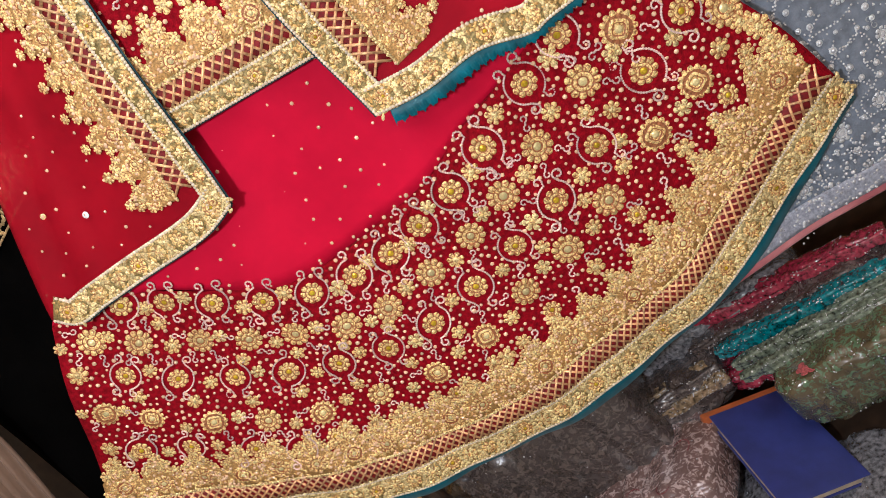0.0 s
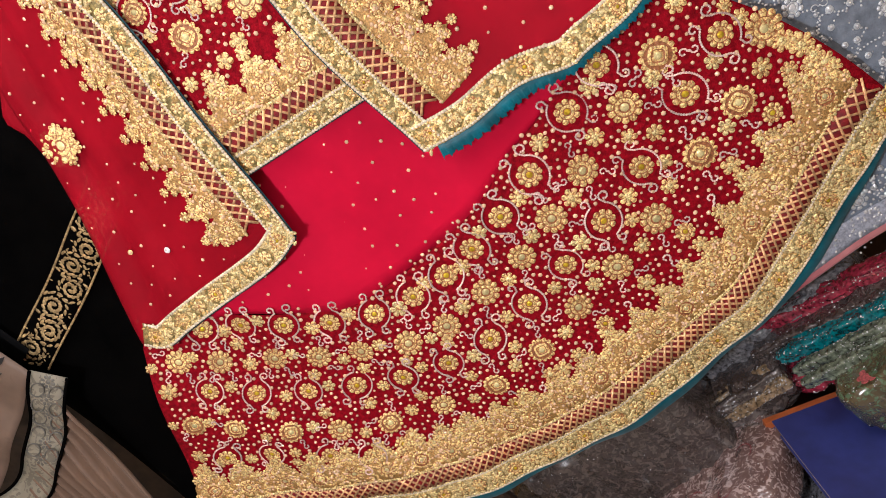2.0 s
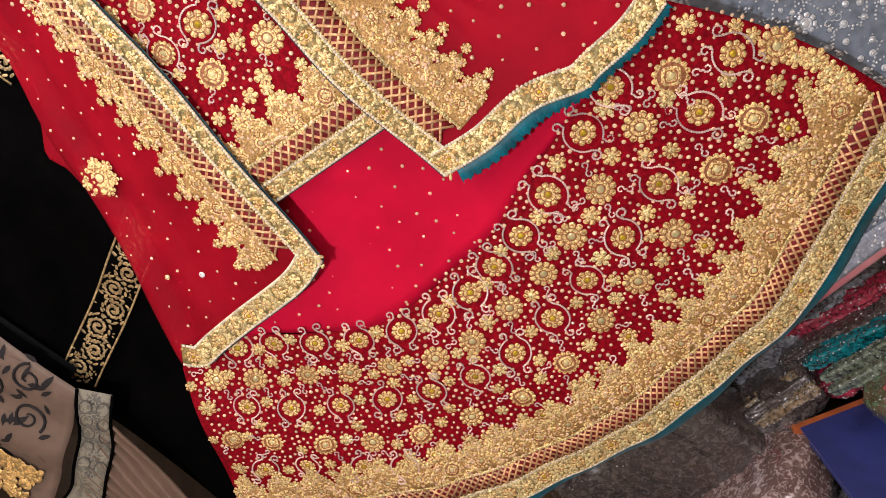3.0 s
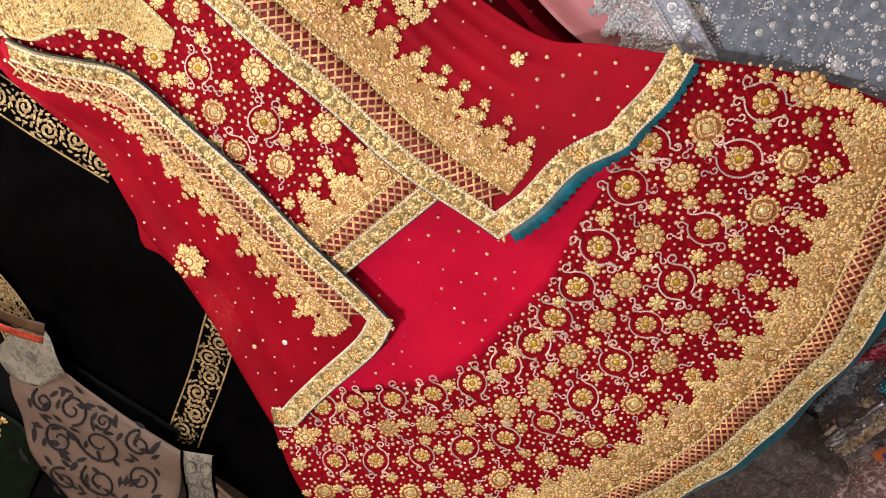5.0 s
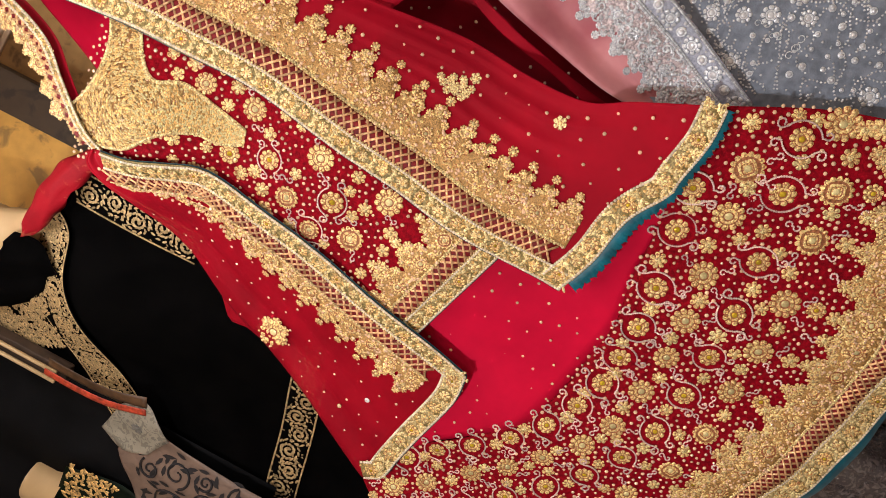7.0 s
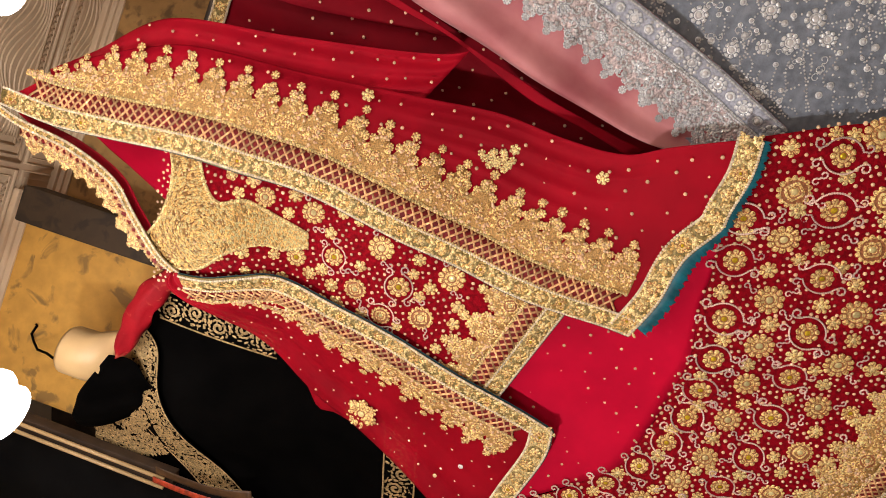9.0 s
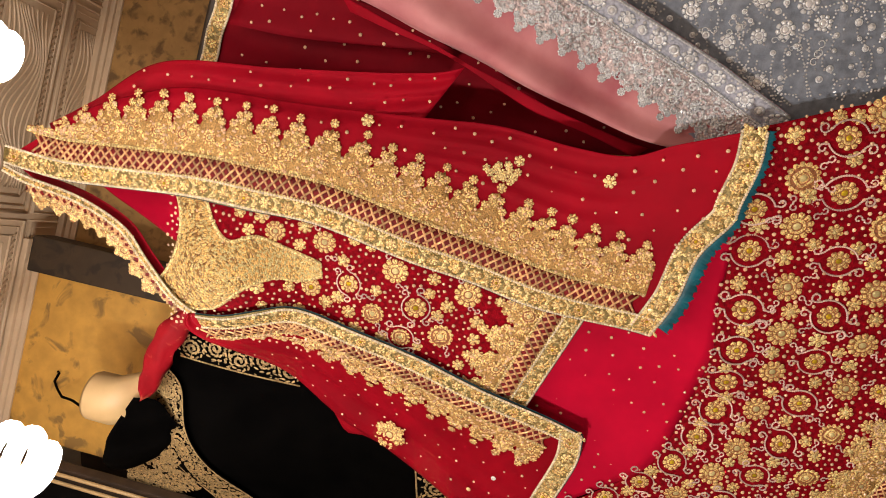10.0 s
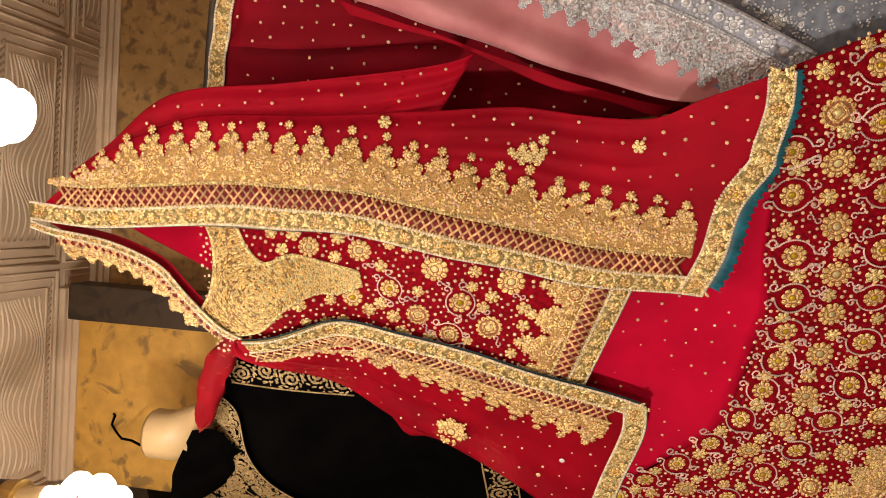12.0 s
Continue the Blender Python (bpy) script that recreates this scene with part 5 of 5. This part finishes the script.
STAR = motif("star_figure", blossom(8), [INK_GREY, INK_GREY])
for k in range(6):
    q = beside(WB, 0.45 + 0.1 * k, -0.033)
    place("brocade_star", STAR, printed, depth_print, q[0], q[1], k, 0.015, 0.0065)
    if k < 5:
        for w in (-0.015, -0.052):
            pts = []
            for t in range(17):
                a = math.pi * 2 * t / 16
                c0 = beside(WB, 0.50 + 0.1 * k, w)
                pts.append((c0[0] + 0.017 * math.cos(a), depth_print(c0[0], c0[1]) - 0.0085, c0[1] + 0.013 * math.sin(a)))
            v, f = tube(pts, 0.0016, 5)
            part("brocade_ring", mesh_from("ring", v, f, INK_GREY), None, printed)
place("brocade_star", STAR, printed, depth_print, -0.99, 1.965, 0, 0.017, 0.0065)
gold_tassels = [flat_pose(depth_print, (prng.uniform(-1.33, -1.24), prng.uniform(1.53, 1.68)), prng.uniform(0, 6), 0.011, 0.011, 0.006, 0.012) for k in range(240)]
scatter("gold_tassel", OVAL, gold_tassels, GOLD_FINE, printed, "bunch of bright gold trimming")

# gold blouse on a second form, low beside the printed gown
form2 = thing("embroidered_blouse", (-1.35, 0.98, 1.5), "dark green blouse with gold embroidery on a cream dress form", "blouse")
verts, faces = [], []
for i, (z, rx, ry) in enumerate(((2.16, 0.05, 0.05), (2.15, 0.055, 0.055), (2.10, 0.055, 0.055), (2.06, 0.07, 0.06))):
    for k in range(16):
        a = 2 * math.pi * k / 16
        verts.append((-1.385 + rx * 1.15 * math.cos(a), 1.0 + ry * math.sin(a), z + 0.06))
for i in range(3):
    for k in range(16):
        j = (k + 1) % 16
        faces.append((i * 16 + k, i * 16 + j, i * 16 + 16 + j, i * 16 + 16 + k))
faces.append(tuple(range(16)))
part("form_neck", mesh_from("neck", verts, faces, CREAM_SKIN), None, form2, "cream neck stump")
depth_f2 = lambda x, z: 0.965 + 0.05 * abs(x + 1.27)
sheet("blouse_cloth", spline([(-1.52, 2.14), (-1.52, 2.0), (-1.5, 1.85)]), spline([(-1.24, 2.12), (-1.205, 1.96), (-1.25, 1.85)]), depth_f2, 12, 16, material("dark_green_silk", (0.004, 0.009, 0.004), 0.6, vary=0.4, scale=40, bump=0.4, spec=0.1), form2, "dark green silk")
scatter("leaf_stitching", OVAL, [flat_pose(depth_f2, (prng.uniform(-1.5, -1.22), prng.uniform(1.97, 2.11)), prng.uniform(0, 6), 0.008, 0.008, 0.004, 0.002) for k in range(420)], GOLD_FINE, form2)

# rail, dark cloth and an orange sash between the gowns
rail = thing("wall_rail", (-1.0, 1.0, 2.2), "bronze-trimmed dark rail on the wall beside the black gown", "rail")
# near-black colour holds the shadow between the gowns
DARK = material("shaded_dark_cloth", (0.004, 0.0038, 0.004), 0.8, spec=0.08, vary=0.4, scale=8, bump=0.3)
BRONZE = material("bronze_trim", (0.32, 0.19, 0.08), 0.35, metal=0.6, vary=0.3, scale=40)
for x in (-0.951, -0.980):
    v, f = tube([(x, 0.958, 2.86), (x - 0.003, 0.958, 2.55), (x - 0.006, 0.958, 2.20)], 0.0055, 6)
    part("trim", mesh_from("trim", v, f, CREAM_SKIN), None, rail, "pale trim line")
bm = bmesh.new()
box_mesh(bm, 0.046, 0.03, 0.72, Matrix.Translation((-0.969, 0.985, 2.54)), 0.004)
part("board", bm, WOOD_DARK, rail, "dark board")
# wide sheet beside the gown, with the shadow painted into its near-black cloth
dark = thing("dark_gown", (-1.3, 1.05, 1.6), "dark garment beside the black gown, the shadow it hangs in put into its colour", "dress")
sheet("gown_cloth", spline([(-1.9, 2.86), (-1.9, 2.3), (-1.9, 1.6)]), spline([(-0.985, 2.86), (-0.985, 2.3), (-0.99, 1.6)]), lambda x, z: 1.0 + 0.012 * math.sin(x * 22), 20, 40, DARK, dark, "cloth coloured almost black for the shadow")
sash = thing("leather_sash", (-0.92, 0.96, 1.95), "brown strap with an orange ribbon beside the black gown", "sash")
SASH = spline([(-0.952, 2.225), (-0.955, 2.13), (-0.948, 2.05), (-0.918, 1.955)])
strip("strap", SASH, 0.002, 0.032, lambda x, z: 0.952 + 0.2 * abs(x + 0.91), 0.0, material("brown_strap", (0.075, 0.036, 0.013), 0.5, vary=0.5, scale=30), sash, "brown leathery strap", nu=20)
strip("ribbon", SASH, -0.016, 0.002, lambda x, z: 0.948, 0.0, material("orange_ribbon", (0.36, 0.04, 0.012), 0.5, vary=0.5, scale=90), sash, "orange ribbon", nu=20)

# ---------------------------------------------------------------- folded cloth and the account book
PLASTIC_SPECKS = [("mauve", (0.36, 0.22, 0.20)), ("grey_brown", (0.11, 0.085, 0.08)), ("teal", (0.01, 0.22, 0.26)), ("sage", (0.20, 0.24, 0.17)), ("tan", (0.34, 0.24, 0.13)),
                  ("crimson", (0.42, 0.03, 0.07)), ("moss_floral", (0.17, 0.13, 0.06)), ("silver_grey", (0.22, 0.22, 0.24)), ("pink", (0.45, 0.16, 0.2)), ("dark_blue", (0.05, 0.07, 0.14))]
FIGURES = {"mauve": (0.52, 0.40, 0.38), "moss_floral": (0.10, 0.17, 0.09), "grey_brown": (0.12, 0.095, 0.085)}
CLOTHS = {n: material(n + "_cloth", [v * 0.45 for v in col], 0.2, vary=0.6, scale=120, bump=0.9, bump_scale=55, bump_dist=0.006, spec=0.8, second=[min(1, v * 1.15) for v in col]) for n, col in PLASTIC_SPECKS}

for n, ink in FIGURES.items():
    CLOTHS[n] = plate(n + "_figured_cloth", [v * 0.5 for v in dict(PLASTIC_SPECKS)[n]], ink, 80, 0.50, 0.2, soft=0.10, twist=1.2, detail=5.0)
    CLOTHS[n].node_tree.nodes["Principled BSDF"].inputs["Specular IOR Level"].default_value = 0.8
for m in CLOTHS.values():
    # crinkled clear wrapping over the cloth
    nt, geo = m.node_tree, m.node_tree.nodes.new("ShaderNodeNewGeometry")
    crinkle, film_bump = nt.nodes.new("ShaderNodeTexNoise"), nt.nodes.new("ShaderNodeBump")
    crinkle.inputs["Scale"].default_value, crinkle.inputs["Detail"].default_value, crinkle.inputs["Distortion"].default_value = 38.0, 4.0, 1.0
    film_bump.inputs["Strength"].default_value, film_bump.inputs["Distance"].default_value = 1.0, 0.02
    nt.links.new(geo.outputs["Position"], crinkle.inputs["Vector"])
    nt.links.new(crinkle.outputs["Fac"], film_bump.inputs["Height"])
    wrap = nt.nodes["Principled BSDF"]
    wrap.inputs["Coat Weight"].default_value, wrap.inputs["Coat Roughness"].default_value = 0.9, 0.16
    nt.links.new(film_bump.outputs["Normal"], wrap.inputs["Coat Normal"])


WINE = material("wine_red_thread", (0.16, 0.02, 0.025), 0.4, vary=0.4, scale=200, island=0.4)


def bundle(kind, centre, size, turn, tilt, label, roll=0.0, glitter=420):
    """A folded length of cloth: rounded, creased layers."""
    n, mm = 64, 36
    sx, sy, sz = size
    verts, faces = [], []
    m = Matrix.Translation(centre) @ Euler((tilt, roll, turn)).to_matrix().to_4x4()
    seed = Vector((centre[0] * 7, centre[1] * 5, 3))
    for i in range(n + 1):
        u = i / n * 2 - 1
        for k in range(mm):
            a = 2 * math.pi * k / mm
            ca, sa = math.cos(a), math.sin(a)
            ex = 0.38
            y = math.copysign(abs(ca) ** ex, ca)
            z = math.copysign(abs(sa) ** ex, sa)
            e = (1 - abs(u) ** 6) ** 0.5 * 0.35 + 0.65
            p = Vector((u * sx / 2, y * sy / 2 * e, z * sz / 2 * e))
            d = (noise.noise(p * 16 + seed) * 0.010 + noise.noise(p * 45 + seed) * 0.003) * min(1.0, sz / 0.06)
            crease = abs(noise.noise(Vector((p.x * 14, p.y * 46, p.z * 46)) + seed))
            d -= 0.008 * max(0.0, 1 - crease * 5) * min(1.0, sz / 0.05)
            if sz > 0.09 and kind != "moss_floral":
                d += 0.011 * abs(math.sin(a * 5 + 3 * noise.noise(p * 9 + seed))) ** 0.6 - 0.006
            p += Vector((0, y, z)) * d
            verts.append(m @ p)
    for i in range(n):
        for k in range(mm):
            j = (k + 1) % mm
            faces.append((i * mm + k, i * mm + j, (i + 1) * mm + j, (i + 1) * mm + k))
    faces += [tuple(range(mm)), tuple(n * mm + k for k in range(mm))]
    ob = thing("folded_cloth", centre, label, "folded cloth", "heap of folded cloth")
    part("cloth", mesh_from("cloth", verts, faces, CLOTHS[kind]), None, ob)
    poses = []
    for q in range(glitter):
        i, k = rng.randrange(n), rng.randrange(mm)
        w = rng.random()
        p = verts[i * mm + k].lerp(verts[(i + 1) * mm + (k + 1) % mm], w)
        r = rng.uniform(0.0006, 0.0024) * rng.uniform(0.5, 1)
        poses.append(Matrix.Translation(p) @ Euler((rng.uniform(0, 1.6), rng.uniform(-1, 1), 0)).to_matrix().to_4x4() @ Matrix.Diagonal((r, r, r, 1)))
    scatter("glitter", DISC, poses, PEARL, ob)
    if kind == "mauve":
        arcs = []
        for q in range(46):
            i, k, a0 = rng.randrange(3, n - 3), rng.randrange(mm), rng.uniform(0, 6)
            c0, r = verts[i * mm + k], rng.uniform(0.010, 0.022)
            for s in range(9):
                a = a0 + s * 0.36
                arcs.append(Matrix.Translation(c0 + m.to_3x3() @ Vector((r * math.cos(a), r * math.sin(a), 0.001))) @ Euler((0, 0, a + 1.6 + turn)).to_matrix().to_4x4() @ Matrix.Diagonal((0.0045, 0.003, 0.0015, 1)))
        scatter("woven_paisley", OVAL, arcs, WINE, ob, "dark red woven paisley")
    return ob


bm = bmesh.new()
box_mesh(bm, 3.2, 1.0, 0.2, Matrix.Translation((-0.2, 1.2, 0.10)), 0.01)
tagged(part("display_platform", bm, WOOD_DARK, None), "low dark wooden platform under the folded cloth", "platform", kind="structure")
for kind, cx, cy, cz, sx, sy, sz, tr, label in (
        ("grey_brown", -0.29, 1.24, 0.36, 0.46, 0.15, 0.10, -0.13, "grey-brown shimmering cloth folded under the skirt"),
        ("silver_grey", -0.10, 1.32, 0.40, 0.60, 0.16, 0.14, -0.30, "silver-grey cloth folded in the heap"),
        ("mauve", -0.36, 1.13, 0.30, 0.42, 0.24, 0.11, -0.45, "mauve brocade in clear wrapping on the platform"),
        ("crimson", 0.13, 1.165, 0.445, 0.44, 0.045, 0.035, -0.44, "crimson wrapped cloth in the heap"),
        ("grey_brown", 0.11, 1.15, 0.41, 0.44, 0.08, 0.05, -0.43, "brown glittering cloth folded in the heap"),
        ("teal", 0.135, 1.09, 0.412, 0.40, 0.040, 0.036, -0.37, "teal sequinned cloth folded in the heap"),
        ("sage", 0.15, 1.045, 0.402, 0.40, 0.028, 0.030, -0.30, "sage green cloth edge in the heap"),
        ("sage", 0.15, 1.015, 0.393, 0.40, 0.026, 0.030, -0.27, "sage green cloth edge in the heap"),
        ("tan", -0.20, 1.205, 0.392, 0.23, 0.030, 0.028, -0.20, "tan cloth rolled at the edge of the heap"),
        ("tan", -0.15, 1.155, 0.376, 0.17, 0.028, 0.028, -0.22, "tan cloth rolled at the edge of the heap"),
        ("sage", -0.255, 1.185, 0.385, 0.12, 0.020, 0.020, -0.24, "pale braided cloth edge by the tan rolls"),
        ("crimson", 0.015, 1.16, 0.325, 0.19, 0.07, 0.06, -0.40, "crimson cloth in clear wrapping beside the book"),
        ("moss_floral", 0.165, 0.995, 0.325, 0.34, 0.15, 0.14, -0.34, "moss-green floral cloth roll with pink blossoms"),
        ("silver_grey", 0.275, 0.850, 0.315, 0.26, 0.11, 0.10, -0.45, "grey speckled cloth beside the account book"),
        ("grey_brown", -0.62, 1.34, 0.36, 0.80, 0.24, 0.26, -0.1, "dark brown cloth heaped under the skirt"),
        ("grey_brown", -0.50, 1.22, 0.42, 0.56, 0.18, 0.36, -0.15, "dark shimmering cloth stacked under the skirt"),
        ("grey_brown", -0.75, 1.12, 0.30, 0.60, 0.20, 0.18, -0.3, "dark brown glittering cloth under the skirt"),
        ("silver_grey", -0.22, 0.90, 0.190, 0.60, 0.40, 0.05, -0.45, "pale patterned cloth lying under the book"),
        ("silver_grey", 0.32, 0.68, 0.235, 0.40, 0.30, 0.09, -0.45, "pale speckled cloth lying by the book")):
    bundle(kind, (cx, cy, cz), (sx, sy, sz), tr, 0.0, label)

# pink blossoms woven into the moss-green roll
ROSE = material("rose_woven", (0.42, 0.10, 0.10), 0.5, vary=0.5, scale=260, bump=0.5, bump_scale=400)
ROSE_BLOSSOM = motif("rose_blossom", blossom(6), [ROSE, ROSE])
moss = next(o for o in scene.objects if o.get("label", "").startswith("moss-green"))
for x, y, z, r in ((0.062, 0.985, 0.388, 0.021), (0.105, 1.035, 0.388, 0.018), (0.165, 1.02, 0.389, 0.016), (0.215, 0.985, 0.389, 0.017), (0.14, 0.965, 0.389, 0.014)):
    ob = new("woven_blossom", ROSE_BLOSSOM)
    attach(ob, moss)
    ob.matrix_basis = Matrix.Translation((x, y, z)) @ Euler((0.1, 0, r * 90)).to_matrix().to_4x4() @ Matrix.Diagonal((r, r, r * 0.4, 1))

# account book: blue cover, orange spine strip, pale page block
book = thing("account_book", (-0.07, 0.99, 0.31), "blue account book with orange spine strip lying on folded cloth", "book")
BM = Matrix(((0.86, -0.089, 0.503, -0.069), (0.186, 0.972, -0.146, 1.004), (-0.476, 0.219, 0.852, 0.288), (0, 0, 0, 1))) @ Matrix.Translation((0, 0, -0.009))
BLUE = material("blue_book_cover", (0.035, 0.045, 0.20), 0.4, vary=0.2, scale=18, bump=0.15)
PAGE = material("page_block", (0.42, 0.34, 0.24), 0.8, vary=0.15, scale=60, bump=0.3)
ORANGE = material("orange_spine", (0.50, 0.13, 0.03), 0.5, vary=0.2, scale=30)
for name, mat, size, pos, label in (("page_block", PAGE, (0.158, 0.253, 0.014), (0, -0.015, 0), "worn page edges"), ("cover", BLUE, (0.165, 0.26, 0.003), (0, -0.015, 0.0088), "dull blue cover"),
                                    ("back_cover", BLUE, (0.165, 0.26, 0.003), (0, -0.015, -0.0088), ""), ("spine", ORANGE, (0.180, 0.014, 0.021), (-0.006, 0.120, 0), "orange spine strip")):
    bm = bmesh.new()
    box_mesh(bm, *size, BM @ Matrix.Translation(pos), 0.001)
    part(name, bm, mat, book, label)

# ---------------------------------------------------------------- bulbs: two in view, three added as fill
GLOW = bpy.data.materials.new("bulb_glow")
GLOW.use_nodes = True
em = GLOW.node_tree.nodes["Principled BSDF"]
em.inputs["Emission Color"].default_value = (1.0, 0.93, 0.80, 1)
em.inputs["Emission Strength"].default_value = 14.0
BRASS = material("brass_holder", (0.45, 0.28, 0.08), 0.35, metal=0.8, vary=0.2)


def cfl(tip, size, watts):
    """Spiral fluorescent bulb hanging from a rod, its lowest point at tip."""
    ob = thing("spiral_bulb", tip, "lit white spiral bulb in a brass holder hung from the ceiling; those out of view are added fill", "bulb", "ceiling bulbs")
    m = Matrix.Translation(tip) @ Matrix.Rotation(math.pi, 4, "X") @ Matrix.Scale(size, 4) @ Matrix.Translation((0, 0, -0.125))
    pts = []
    for k in range(85):
        t = k / 84
        a = t * 2 * math.pi * 3.0
        r = 0.040 * (0.45 + 0.55 * math.sin(math.pi * (0.12 + 0.8 * t)))
        pts.append(m @ Vector((r * math.cos(a), r * math.sin(a), 0.03 + 0.088 * t)))
    v, f = tube(pts, 0.0118 * size, 10)
    glow = part("spiral_tube", mesh_from("spiral", v, f, GLOW), None, ob, "glowing white spiral tube")
    glow.visible_shadow = False
    for name, r1, r2, ln, at, mat, label in (("bulb_base", 0.020, 0.028, 0.05, 0.0, CREAM_SKIN, "cream plastic base"), ("collar", 0.027, 0.030, 0.022, -0.034, BRASS, "ribbed brass collar"),
                                             ("holder", 0.024, 0.027, 0.045, -0.066, WOOD_DARK, "dark green-black holder")):
        bm = bmesh.new()
        bmesh.ops.create_cone(bm, cap_ends=True, segments=24, radius1=r1, radius2=r2, depth=ln, matrix=m @ Matrix.Translation((0, 0, at)))
        part(name, bm, mat, ob, label)
    top = m @ Vector((0, 0, -0.08))
    v, f = tube([(top.x, top.y, CEIL + 0.002), tuple(top)], 0.005, 6)
    part("rod", mesh_from("rod", v, f, BRASS), None, ob, "thin brass rod")
    lamp("bulb_light", "POINT", m @ Matrix.Translation((0, 0, 0.075)), watts, WARM, 0.045 * size)
    return ob


# the last three are unseen, added behind the camera to light the dresses
for tip, size, watts in (((0.300, 0.51, 2.25), 0.95, 1.1), ((-0.505, 0.56, 2.30), 1.45, 2.6), ((0.95, -1.5, 2.45), 1.3, 20), ((-0.32, -0.74, 1.55), 1.3, 80), ((1.6, -0.6, 2.45), 1.3, 12)):
    cfl(tip, size, watts)

# hook wire on the wall
wire = thing("wall_wire", (-0.63, 1.2, 2.57), "loose black wire stub coming out of the stucco wall", "wire")
v, f = tube([(-0.80, 1.165, 2.735), (-0.79, 1.15, 2.72), (-0.815, 1.14, 2.73), (-0.83, 1.13, 2.715), (-0.825, 1.10, 2.68), (-0.79, 1.06, 2.62), (-0.735, 0.99, 2.545), (-0.71, 0.97, 2.50), (-0.70, 0.96, 2.478)], 0.0035, 6)
part("wire", mesh_from("wire", v, f, BLACK), None, wire)

# rail from which the second veil hangs
peg = thing("hanging_rail", (0.3, 1.1, 2.3), "black rail bracket holding the hanging red veil", "rail")
v, f = tube([(0.10, 1.085, 2.285), (0.28, 1.085, 2.245), (0.46, 1.085, 2.20)], 0.009, 8)
part("bar", mesh_from("bar", v, f, WOOD_DARK), None, peg)
for x, z in ((0.12, 2.28), (0.44, 2.205)):
    v, f = tube([(x, 1.085, z), (x, 1.3, z + 0.01), (x - 0.05, 1.75, z + 0.02)], 0.008, 8)
    part("bracket", mesh_from("bracket", v, f, WOOD_DARK), None, peg)
